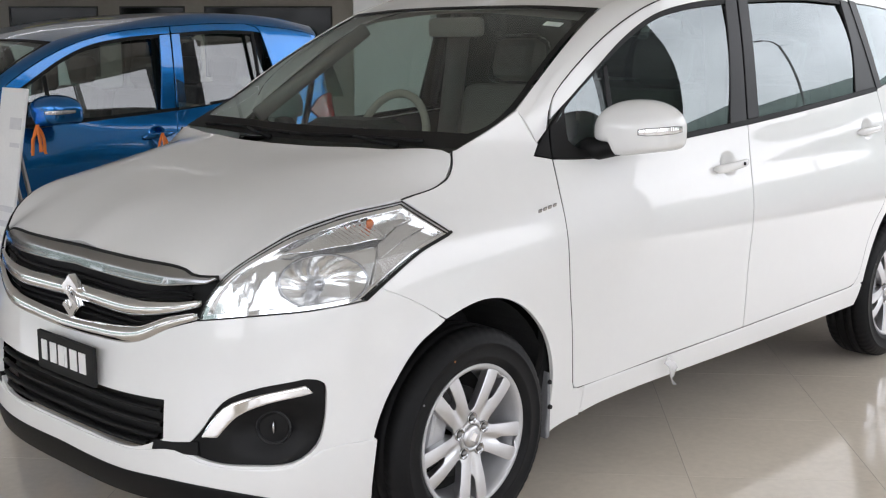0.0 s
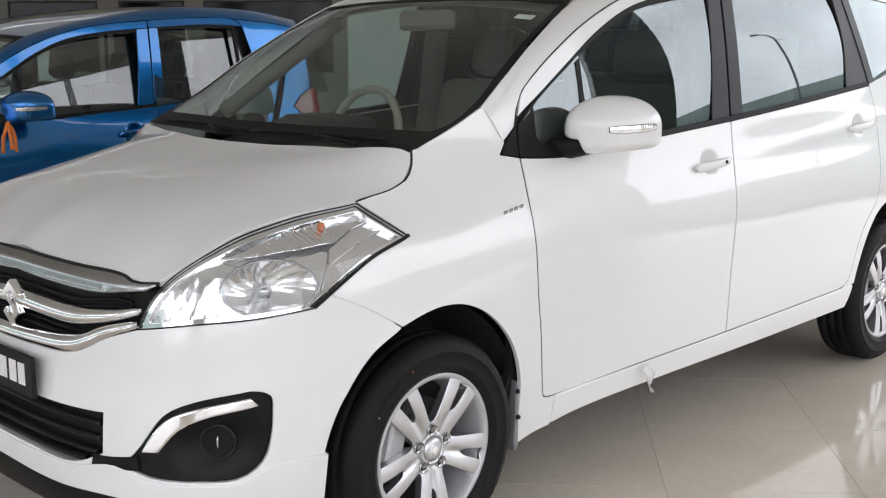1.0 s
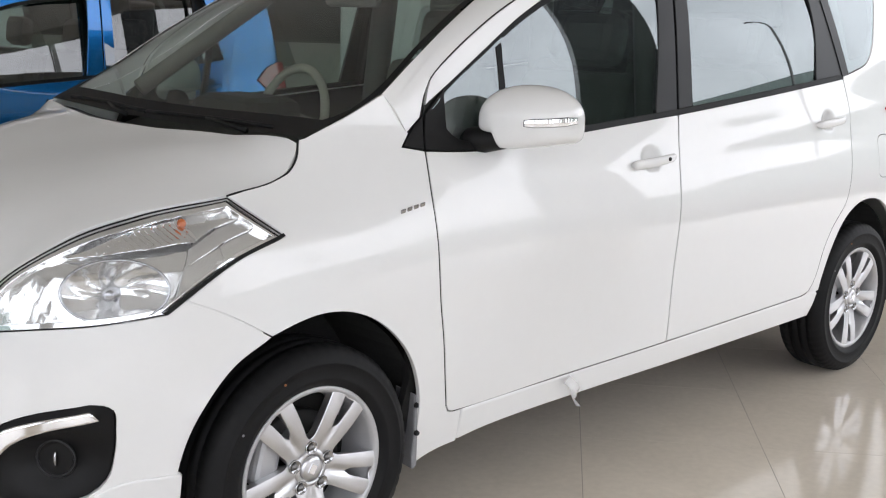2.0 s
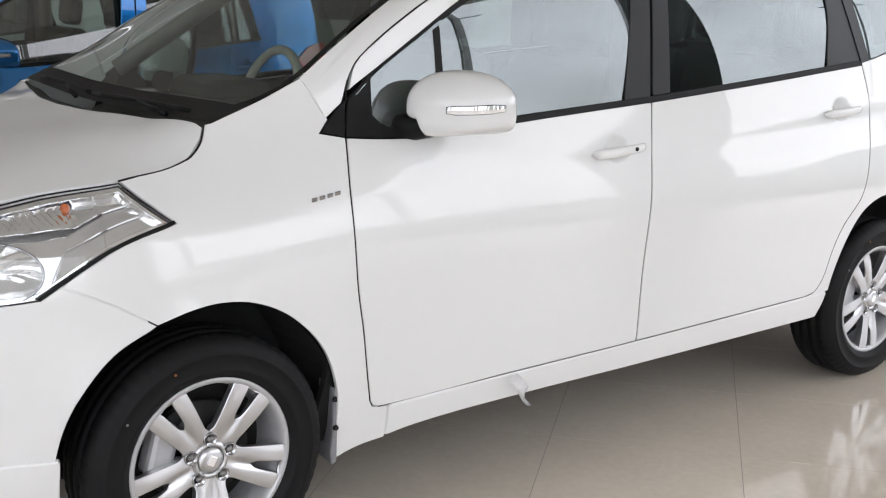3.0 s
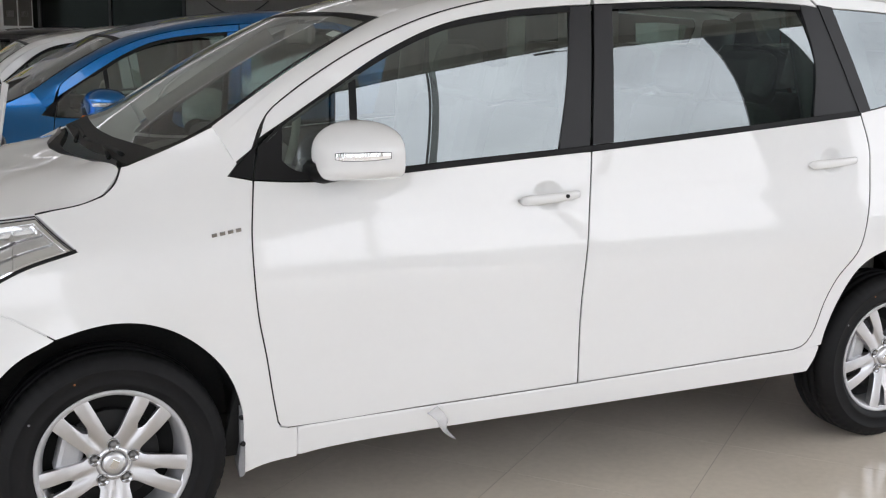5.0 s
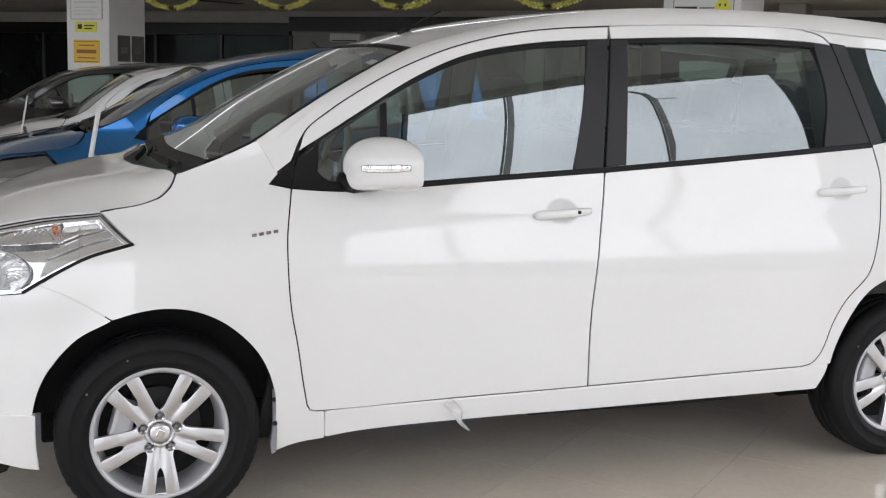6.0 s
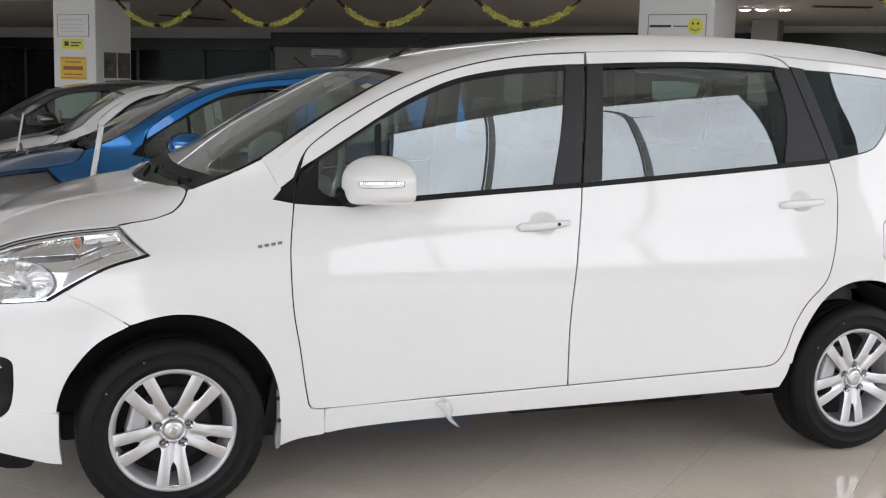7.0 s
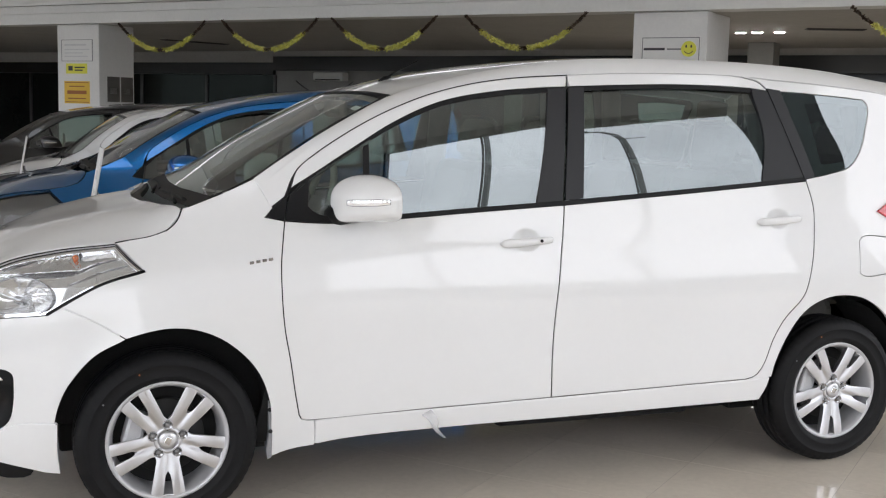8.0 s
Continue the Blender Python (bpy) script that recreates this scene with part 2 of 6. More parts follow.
# half width of the body over length and height
XK = np.array([-0.35, 0.0, 0.40, 1.40, 2.50, 3.30])
ZK = np.array([0.18, 0.34, 0.60, 0.80, 0.88, 0.97, 1.10, 1.35, 1.58])
WT = np.array([
    [0.765, 0.800, 0.830, 0.815, 0.785, 0.660, 0.560, 0.625, 0.572],
    [0.768, 0.802, 0.832, 0.826, 0.800, 0.722, 0.640, 0.649, 0.596],
    [0.770, 0.803, 0.830, 0.834, 0.818, 0.780, 0.722, 0.676, 0.624],
    [0.785, 0.826, 0.845, 0.8475, 0.833, 0.808, 0.783, 0.738, 0.685],
    [0.780, 0.820, 0.842, 0.8475, 0.834, 0.812, 0.785, 0.735, 0.680],
    [0.750, 0.785, 0.812, 0.815, 0.802, 0.780, 0.745, 0.695, 0.635]])
NZ = np.array([0.15, 0.25, 0.40, 0.55, 0.70, 0.80, 0.90, 1.0, 1.2])
NX = np.array([-0.74, -0.785, -0.785, -0.77, -0.745, -0.72, -0.66, -0.58, -0.40])
RZ = np.array([0.2, 0.5, 0.9, 1.2, 1.55])
RX = np.array([3.42, 3.47, 3.47, 3.43, 3.33])
XC, PF, ARC = -0.02, 3.3, 1.1
XR, PR, ARCR = 2.98, 4.0, 0.9
NOSE = XC - ARC
TAIL = XR + ARCR


def half_width(x, z):
    x, z = np.broadcast_arrays(np.asarray(x, float), np.asarray(z, float))
    col = cub(XK, WT, np.maximum(x, -0.35))
    d = np.diff(col, axis=-1) / np.diff(ZK)
    m = np.concatenate([d[..., :1], (d[..., 1:] + d[..., :-1]) / 2, d[..., -1:]], -1)
    i = np.clip(np.searchsorted(ZK, z) - 1, 0, len(ZK) - 2)
    h = ZK[i + 1] - ZK[i]
    t = (z - ZK[i]) / h
    g = lambda a, j: np.take_along_axis(a, j[..., None], -1)[..., 0]
    return herm(t, h, g(col, i), g(col, i + 1), g(m, i), g(m, i + 1))


class Side:
    """The body's side, wrapped round nose and tail: (way along the outline, height)."""

    def f(self, uv):
        a, z = uv[:, 0], uv[:, 1]
        far = a < NOSE
        a = np.where(far, 2 * NOSE - a, a)
        af = np.radians(np.clip((XC - a) / ARC, 0, 1) * 90)
        ar = np.radians(np.clip((a - XR) / ARCR, 0, 1) * 90)
        rf = (np.abs(np.sin(af)) ** PF + np.abs(np.cos(af)) ** PF) ** (-1 / PF)
        rr = (np.abs(np.sin(ar)) ** PR + np.abs(np.cos(ar)) ** PR) ** (-1 / PR)
        x = np.where(a < XC, XC - (XC - cub(NZ, NX, z)) * rf * np.sin(af), np.where(a > XR, XR + (cub(RZ, RX, z) - XR) * rr * np.sin(ar), a))
        k = np.where(a < XC, rf * np.cos(af), np.where(a > XR, rr * np.cos(ar), 1.0))
        return np.stack([x, half_width(x, z) * k * np.where(far, 1, -1), z], 1)

    def out(self, p):
        return np.stack([p[:, 0] - np.clip(p[:, 0], 0.0, 2.8), p[:, 1], 0 * p[:, 2]], 1)


class Pane:
    """The barrel-curved sheet of the side windows: (way along, height); lean: how much more it tilts inwards, bow: how much it bulges, top: how much it rolls in towards the roof, twist: how much it stands up along its length, turn: how much it closes in along its length, about mid."""

    def __init__(self, lean, bow, top, twist=0.0, turn=0.0, mid=1.2):
        self.lean, self.bow, self.top, self.twist, self.turn, self.mid = lean, bow, top, twist, turn, mid

    def f(self, uv):
        x, z = uv[:, 0], uv[:, 1]
        return np.stack([x, -(0.8286 + 0.1082 * x - 0.0687 * z - 0.0311 * x * x - 0.0579 * z * z + 0.0077 * x * z - self.bow * ((z - 1.2) ** 2 - 0.022) - self.lean * (z - 1.15) - self.top * np.maximum(z - 1.2, 0) ** 3 + self.twist * (x - 1.05) * (z - 1.25) - self.turn * (x - self.mid)), z], 1)

    def out(self, p):
        return np.tile((0.0, -1.0, 0.0), (len(p), 1))


class Height:
    """A smooth sheet z(x, y) through a few points and their mirror images."""

    def __init__(self, pts):
        pts = np.array(pts, float)
        mir = pts[pts[:, 1] != 0] * (1, -1, 1)
        q = np.concatenate([pts, mir])
        self.c = q[:, :2]
        n = len(q)
        a = np.zeros((n + 3, n + 3))
        a[:n, :n] = self.phi(q[:, None, :2] - q[None, :, :2]) + 1e-6 * np.eye(n)
        a[:n, n] = a[n, :n] = 1
        a[:n, n + 1 : n + 3] = q[:, :2]
        a[n + 1 : n + 3, :n] = q[:, :2].T
        self.w = np.linalg.solve(a, np.r_[q[:, 2], 0, 0, 0])

    @staticmethod
    def phi(d):
        r2 = (d**2).sum(-1)
        return r2 * np.log(r2 + 1e-12)

    def z(self, xy):
        n = len(self.c)
        return self.phi(xy[:, None] - self.c[None]) @ self.w[:n] + self.w[n] + xy @ self.w[n + 1 :]

    def f(self, uv):
        return np.column_stack([uv, self.z(uv)])

    def out(self, p):
        return np.tile((0.0, 0.0, 1.0), (len(p), 1))


class Loft:
    """A bulged band between two curves; u along 0..1, v across 0..1."""

    def __init__(self, low, high, bulge, away):
        self.low, self.high, self.bulge, self.away = np.array(low, float), np.array(high, float), bulge, np.array(away, float)
        self.kl = np.r_[0, np.cumsum(np.linalg.norm(np.diff(self.low, axis=0), axis=1))]
        self.kh = np.r_[0, np.cumsum(np.linalg.norm(np.diff(self.high, axis=0), axis=1))]

    def f(self, uv):
        u, v = uv[:, 0], uv[:, 1:2]
        a = cub(self.kl, self.low, u * self.kl[-1])
        b = cub(self.kh, self.high, u * self.kh[-1])
        return a * (1 - v) + b * v + self.away * (self.bulge * 4 * v * (1 - v))

    def out(self, p):
        return np.tile(self.away, (len(p), 1))


SIDE = Side()
FRONT_PANE, REAR_PANE = Pane(-0.03, 0.11, 0.28, 0.055), Pane(-0.03, 0.11, 0.28)
# flatter glass of the small cars
SMALL_FRONT, SMALL_REAR = Pane(0.078, -0.05, 0.0, turn=0.050, mid=0.9), Pane(0.070, -0.06, 0.0, turn=0.042, mid=1.95)


def crv(*pts, ds=0.02):
    """A smooth line through points."""
    p = np.array(pts, float)
    if len(p) == 2:
        n = max(1, int(np.linalg.norm(p[1] - p[0]) / ds))
        return p[0] + (p[1] - p[0]) * np.linspace(0, 1, n + 1)[:, None]
    k = np.r_[0, np.cumsum(np.linalg.norm(np.diff(p, axis=0), axis=1))]
    return cub(k, p, np.linspace(0, k[-1], max(2, int(k[-1] / ds)) + 1))


def ring(*lines):
    """A closed loop from lines laid end to end."""
    pts = []
    for line in lines:
        for q in np.asarray(line, float):
            if not pts or np.linalg.norm(q - pts[-1]) > 1e-3:
                pts.append(q)
    if np.linalg.norm(pts[0] - pts[-1]) < 1e-3:
        pts.pop()
    return np.array(pts)


def area(p):
    return 0.5 * np.sum(p[:, 0] * np.roll(p[:, 1], -1) - np.roll(p[:, 0], -1) * p[:, 1])


def grow(p, d):
    """A loop moved outwards by d."""
    if area(p) < 0:
        p = p[::-1]
    e = np.roll(p, -1, 0) - p
    n = np.stack([e[:, 1], -e[:, 0]], 1)
    n /= np.linalg.norm(n, axis=1, keepdims=True) + 1e-12
    m = n + np.roll(n, 1, 0)
    s = (m**2).sum(1, keepdims=True)
    return p + m * d * 2 / np.maximum(s, 1.2)


def inside(p, loop):
    x, y = p[:, 0][:, None], p[:, 1][:, None]
    a, b = loop, np.roll(loop, -1, 0)
    cond = (a[:, 1] > y) != (b[:, 1] > y)
    with np.errstate(divide="ignore", invalid="ignore"):
        xi = (b[:, 0] - a[:, 0]) * (y - a[:, 1]) / (b[:, 1] - a[:, 1]) + a[:, 0]
    return (np.sum(cond & (x < xi), axis=1) % 2) == 1


def frame_of(surf, uv):
    e = 1e-3
    p = surf.f(uv)
    du = surf.f(uv + (e, 0)) - surf.f(uv - (e, 0))
    dv = surf.f(uv + (0, e)) - surf.f(uv - (0, e))
    n = np.cross(du, dv)
    n /= np.linalg.norm(n, axis=1, keepdims=True) + 1e-12
    s = np.sign((n * surf.out(p)).sum(1, keepdims=True))
    s[s == 0] = 1
    return p, n * s


def sheet(surf, loops, step=0.05, thick=0.012, off=0.0, inset=0.004, lip=0.002, relief=None):
    """Vertices, normals and faces of a panel cut from a surface by loops (the first outer, the rest holes), with rolled edges."""
    outs = [grow(lp, -inset if i == 0 else inset) for i, lp in enumerate(loops)]
    lo, hi = outs[0].min(0), outs[0].max(0)
    sx, sy = step if isinstance(step, tuple) else (step, step)
    gx = np.arange(lo[0] + sx * 0.5, hi[0], sx)
    gy = np.arange(lo[1] + sy * 0.5, hi[1], sy)
    g = np.stack(np.meshgrid(gx, gy), -1).reshape(-1, 2)
    ok = inside(g, grow(outs[0], -min(sx, sy) * 0.3)) if len(g) else np.zeros(0, bool)
    for h in outs[1:]:
        ok &= ~inside(g, grow(h, min(sx, sy) * 0.3))
    g = g[ok]
    pts, edges, n0, rings = list(map(tuple, np.concatenate(outs))), [], 0, []
    for lp in outs:
        idx = list(range(n0, n0 + len(lp)))
        rings.append(idx)
        edges += list(zip(idx, idx[1:] + idx[:1]))
        n0 += len(lp)
    allp = [Vector(q) for q in pts] + [Vector(q) for q in g]
    vv, _, ff, ov, _, _ = geometry.delaunay_2d_cdt(allp, edges, [], 0, 1e-7)
    uv = np.array([tuple(q) for q in vv])
    back = {}
    for i, src in enumerate(ov):
        for sidx in src:
            back[sidx] = i
    tri = np.array([tuple(f) for f in ff])
    cen = uv[tri].mean(1)
    keep = inside(cen, outs[0])
    for h in outs[1:]:
        keep &= ~inside(cen, h)
    tri = tri[keep]
    p, n = frame_of(surf, uv)
    p = p + n * off
    if relief is not None:
        p = p + n * relief(uv)[:, None]
        k = 1e-3
        q0 = lambda s: surf.f(uv + s) + n * (off + relief(uv + s)[:, None])
        nn = np.cross(q0((k, 0)) - q0((-k, 0)), q0((0, k)) - q0((0, -k)))
        nn /= np.linalg.norm(nn, axis=1, keepdims=True) + 1e-12
        n = nn * np.sign((nn * n).sum(1, keepdims=True))
    fn = np.cross(p[tri[:, 1]] - p[tri[:, 0]], p[tri[:, 2]] - p[tri[:, 0]])
    flip = (fn * n[tri[:, 0]]).sum(1) < 0
    tri[flip] = tri[flip][:, ::-1]
    verts, faces = [p], [tuple(t) for t in tri]
    norms = [n[list(t)] for t in faces]
    base = len(p)
    if thick > 0:
        for li, idx in enumerate(rings):
            ids = np.array([back.get(i, 0) for i in idx])
            q, nq, quv = p[ids], n[ids], uv[ids]
            e = np.roll(q, -1, 0) - np.roll(q, 1, 0)
            o = np.cross(e, nq)
            o /= np.linalg.norm(o, axis=1, keepdims=True) + 1e-12
            lpuv = outs[li]
            step_in = np.roll(lpuv, -1, 0) - np.roll(lpuv, 1, 0)
            want = np.stack([step_in[:, 1], -step_in[:, 0]], 1) * (np.sign(area(lpuv)) * (1 if li == 0 else -1))
            test = surf.f(quv + want / (np.linalg.norm(want, axis=1, keepdims=True) + 1e-12) * 1e-3) - surf.f(quv)
            o *= np.sign((o * test).sum(1, keepdims=True))
            r1 = q + o * lip - nq * lip
            r2 = r1 - nq * thick
            k = len(ids)
            verts += [r1, r2]
            soft = (nq + o) * 0.7071
            for i in range(k):
                m = (i + 1) % k
                for f, cn, t in (((ids[i], ids[m], base + m, base + i), (nq[i], nq[m], soft[m], soft[i]), (q[i], q[m], r1[m])),
                                 ((base + i, base + m, base + k + m, base + k + i), (o[i], o[m], o[m], o[i]), (r1[i], r1[m], r2[m]))):
                    if np.dot(np.cross(t[1] - t[0], t[2] - t[0]), o[i] + nq[i]) < 0:
                        f, cn = f[::-1], cn[::-1]
                    faces.append(tuple(int(v) for v in f))
                    norms.append(np.array(cn))
            base += 2 * k
    return np.concatenate(verts), norms, faces


def mirror(data):
    v, n, f = data
    return v * (1, -1, 1), [c[::-1] * (1, -1, 1) for c in n], [t[::-1] for t in f]


def whole(loop, axis, at):
    """A half loop, open along its centre line, joined with its mirror image."""
    p = np.asarray(loop, float)
    on = np.abs(p[:, axis] - at) < 1e-4
    k = int(np.argmax(on & ~np.roll(on, -1)))
    p = np.roll(p, -k, 0)
    on = np.roll(on, -k)
    keep = np.ones(len(p), bool)
    keep[1:] = ~on[1:]
    last = int(np.nonzero(keep)[0].max()) + 1
    if last < len(p):
        keep[last] = True
    p = p[keep]
    q = p[::-1].copy()
    q[:, axis] = 2 * at - q[:, axis]
    return ring(p, q[1:-1])


def strip(pts, half, bulge, off=0.0, n=7, ds=0.012):
    """A rounded bar laid along a line of the nose, over both halves."""
    c = crv(*pts, ds=ds)
    m = c[::-1].copy()
    m[:, 0] = 2 * NOSE - m[:, 0]
    c = np.concatenate([c, m[1:]])
    verts, faces = [], []
    _, nn = frame_of(SIDE, c)
    base = SIDE.f(c)
    t = np.gradient(base, axis=0)
    t /= np.linalg.norm(t, axis=1, keepdims=True)
    up = np.cross(nn, t)
    up *= np.sign(up[:, 2:3])
    h = half if np.ndim(half) else np.full(len(c), half)
    h = np.interp(np.arange(len(c)), np.linspace(0, len(c) - 1, len(h)), h)
    for i in range(len(c)):
        for v in np.linspace(-1, 1, n):
            verts.append(base[i] + up[i] * v * h[i] + nn[i] * (off + bulge * math.sqrt(max(0.0, 1 - v * v)) * min(1, h[i] / max(h))))
    for i in range(len(c) - 1):
        for k in range(n - 1):
            faces.append((i * n + k, i * n + k + 1, (i + 1) * n + k + 1, (i + 1) * n + k))
    for e in (0, len(c) - 1):
        faces.append(tuple(e * n + k for k in range(n)))
    return np.array(verts), None, faces

# ---------------------------------------------------------------- the hall
HALL = pose(0, 0, 0, 0, 0, -50)
X0, X1, Y0, Y1, TOP, LOW = -24.0, 7.6, -6.2, 17.5, 4.5, 2.475
ROW = 7.95


def hall_box(name, lo, hi, material, label="", bevel=0.0, parent=None, kind="structure", category=""):
    ob = box(name, lo, hi, material, parent, bevel, m=HALL)
    return tagged(ob, label, category, kind=kind if parent is None else "")


floor = hall_box("floor", (X0, Y0, -0.20), (X1, Y1, -0.0007), M["grout"], "cream polished tile floor of a car showroom")
ground = tagged(part("ground", box_bm((-400, -400, -0.5), (400, 400, -0.22), m=HALL), M["asphalt"]), "grey paved forecourt outside the showroom", kind="structure")
hall_box("ceiling", (X0, Y0, TOP), (X1, ROW, TOP + 0.2), M["ceiling"], "high off-white hall ceiling")
hall_box("wall_back", (X0, Y1, 0), (X1, Y1 + 0.2, TOP), M["dark_wall"], "dark back wall under the mezzanine")
hall_box("wall_west", (X0 - 0.2, ROW + 0.3, 0), (X0, Y1, TOP), M["wall"], "plain painted end wall")
hall_box("wall_upper", (X0, ROW + 0.02, 2.95), (X1, ROW + 0.2, TOP), M["column"], "white mezzanine front wall")
hall_box("wall_deep_east", (X1, ROW + 0.3, 0), (X1 + 0.2, Y1, TOP), M["wall"], "plain side wall under the mezzanine")
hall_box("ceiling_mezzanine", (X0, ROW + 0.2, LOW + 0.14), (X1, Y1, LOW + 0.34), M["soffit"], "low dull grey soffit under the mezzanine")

# layered white beam above the column row
beam = hall_box("beam", (X0, ROW - 0.10, LOW), (X1, ROW + 0.2, LOW + 0.14), M["column"], "layered white beam above the columns")
hall_box("beam_band", (X0, ROW - 0.06, LOW + 0.148), (X1, ROW + 0.19, LOW + 0.25), M["column"], parent=beam)
hall_box("beam_band", (X0, ROW - 0.12, LOW + 0.258), (X1, ROW + 0.19, LOW + 0.38), M["column"], parent=beam)

# columns
CA, CB = Vector((-8.573, ROW, 0)), Vector((-0.187, ROW, 0))
GARLANDS = [(-8.07, -6.58), (-6.30, -4.85), (-4.635, -3.227), (-2.856, -1.433), (1.20, 2.70)]


def column(x, w, label, deep=0.78):
    return hall_box("column", (x - w, ROW, 0), (x, ROW + deep, LOW - 0.004), M["column"], label, bevel=0.012)


column(CA.x, 0.80, "square white painted column with pinned notices", 0.65)
column(CB.x, 0.776, "square white painted column with a smiley notice")
column(CA.x - 8.4, 0.8, "square white painted column")

# glazed fronts: header, sill, mullions, panes
def glazed_front(tag, axis, at, lo, hi, step, head, label):
    def bx(name, a0, a1, z0, z1, depth, material, parent=None):
        c = (a0, at - depth, z0), (a1, at + depth, z1)
        if axis == "y":
            c = (at - depth, a0, z0), (at + depth, a1, z1)
        return box(name, *c, material, parent, m=HALL)
    top = bx("window_" + tag, lo, hi, head, TOP + 0.2, 0.12, M["wall"])
    tagged(top, label, kind="structure")
    bx("window_sill", lo, hi, -0.2, 0.12, 0.1, M["frame"], top)
    n = max(1, int((hi - lo) / step))
    for i in range(n + 1):
        c = lo + (hi - lo) * i / n
        bx("mullion", c - 0.03, c + 0.03, 0.12, head, 0.05, M["frame"], top)
        if i < n:
            p = bx("pane", c + 0.035, lo + (hi - lo) * (i + 1) / n - 0.035, 0.12, head, 0.005, M["pane"], top)
            p.visible_shadow = False
    return top


hall_box("wall_east", (X1 - 0.12, Y0, 0), (X1 + 0.12, -3.6, TOP), M["wall"], "plain painted wall beside the glazed front")
glazed_front("1", "y", X1, -3.6, ROW + 0.3, 11.0, 4.25, "tall glazed showroom front of very wide panes")
glazed_front("2", "x", Y0, X0, X1, 7.0, 4.0, "tall glazed showroom front facing the street")
# the third front is an unseen end, glazed to brighten the hall
glazed_front("3", "y", X0, Y0, ROW + 0.3, 2.5, 4.2, "added glazed far end with dark mullions, lets in sky light")
hall_box("column", (12.0, 1.4, -0.22), (12.8, 2.85, 6.4), M["dark_wall"], "broad dark clad column of the porch outside", bevel=0.012)
for cx, cy in ((X1 - 9.0, Y0 + 0.15), (X1 - 18.0, Y0 + 0.15)):
    hall_box("column", (cx - 0.4, cy - 0.3, 0), (cx + 0.4, cy + 0.5, TOP), M["column"], "square painted column by the glazing", bevel=0.012)

# far land outside
def ridge(name, r, h0, material, label):
    verts, faces = [], []
    n = 96
    for i in range(n):
        t = 2 * math.pi * i / n
        h = h0 * (0.92 + 0.16 * noise.noise((math.cos(t) * 3, math.sin(t) * 3, h0)))
        # the ridge sinks towards the street side
        deg = math.degrees(t if t < math.pi else t - 2 * math.pi)
        h = max(h, 0.15 * h0) * (0.3 + 0.8 * min(1.0, max(0.0, (deg + 72) / 45)))
        for rr, z in ((r, -0.4), (r * 1.08, h * 0.7), (r * 1.2, h), (r * 1.5, -0.4)):
            verts.append((rr * math.cos(t), rr * math.sin(t), z))
    for i in range(n):
        j = (i + 1) % n
        for k in range(3):
            faces.append((i * 4 + k, j * 4 + k, j * 4 + k + 1, i * 4 + k + 1))
    return tagged(link_mesh(name, verts, faces, material), label, kind="structure")


ridge("backdrop", 120, 17, M["hill"], "far wooded ridge outside the windows")

# partition under the mezzanine: dark glazing, a grey panel, a beige wall with dark windows
BW = 16.8
def back_box(name, a0, a1, z0, z1, material, label, d=0.0, parent=None):
    return hall_box(name, (a0, BW - d, z0), (a1, BW + 0.1, z1), material, label, parent=parent)


back_box("wall_band_west", X0, -12.5, 2.11, 2.37, M["dark_wall"], "black header band over dark glazing", 0.08)
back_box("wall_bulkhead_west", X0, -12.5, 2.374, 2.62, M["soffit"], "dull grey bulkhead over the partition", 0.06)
back_box("wall_band_east", -12.49, X1, 2.20, 2.50, M["dark_wall"], "black header band along the partition", 0.10)
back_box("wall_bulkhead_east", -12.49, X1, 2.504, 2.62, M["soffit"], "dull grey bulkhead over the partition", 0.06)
back_box("wall_grey", -12.49, -9.02, 0, 2.196, M["grey_panel"], "mid grey painted partition")
for n, (a0, a1) in enumerate(((X0, -22.2), (-22.1, -20.3), (-20.2, -18.4), (-18.3, -16.5), (-16.4, -14.5), (-14.4, -12.55), (-2.02, 0.3), (0.4, 2.6), (2.7, 5.0), (5.1, X1))):
    w = back_box("window_%d" % (n + 4), a0, a1, 0, 2.10 if a1 < -12 else 2.19, M["dark_glass"], "dark glass partition panel")
    back_box("mullion", a1 + 0.01, a1 + 0.09, 0, 2.10 if a1 < -12 else 2.19, M["frame"], "", 0.03, parent=w)
back_box("wall_beige", -9.0, -2.13, 0, 2.196, M["beige_wall"], "beige painted partition with dark windows")
for n, (a0, a1) in enumerate(((-8.47, -6.90), (-6.44, -5.32), (-4.91, -2.68))):
    w = back_box("window_%d" % (n + 20), a0, a1, 0.85, 2.03, M["dark_glass"], "dark window in the beige partition", 0.012)
    for b0, b1, c0, c1 in ((a0 - 0.03, a1 + 0.03, 2.03, 2.06), (a0 - 0.03, a1 + 0.03, 0.82, 0.85), (a0 - 0.03, a0, 0.85, 2.03), (a1, a1 + 0.03, 0.85, 2.03)):
        back_box("window_frame", b0, b1, c0, c1, M["frame"], "", 0.03, parent=w)
hall_box("column", (-1.68, 15.0, 0), (-1.27, 15.4, LOW + 0.14), M["grey_panel"], "slim grey column under the mezzanine", bevel=0.01)
hall_box("trim", (-2.25, BW - 0.12, 0), (-2.15, BW - 0.004, 2.19), M["frame"], "dark upright post in the partition")
ac = hall_box("air_conditioner", (-11.32, BW - 0.24, 1.98), (-10.55, BW - 0.003, 2.16), M["column"], "white wall air conditioner over a grey partition", 0.03, kind="", category="air conditioner")
hall_box("air_outlet", (-11.25, BW - 0.246, 1.995), (-10.62, BW - 0.239, 2.02), M["ink"], parent=ac)
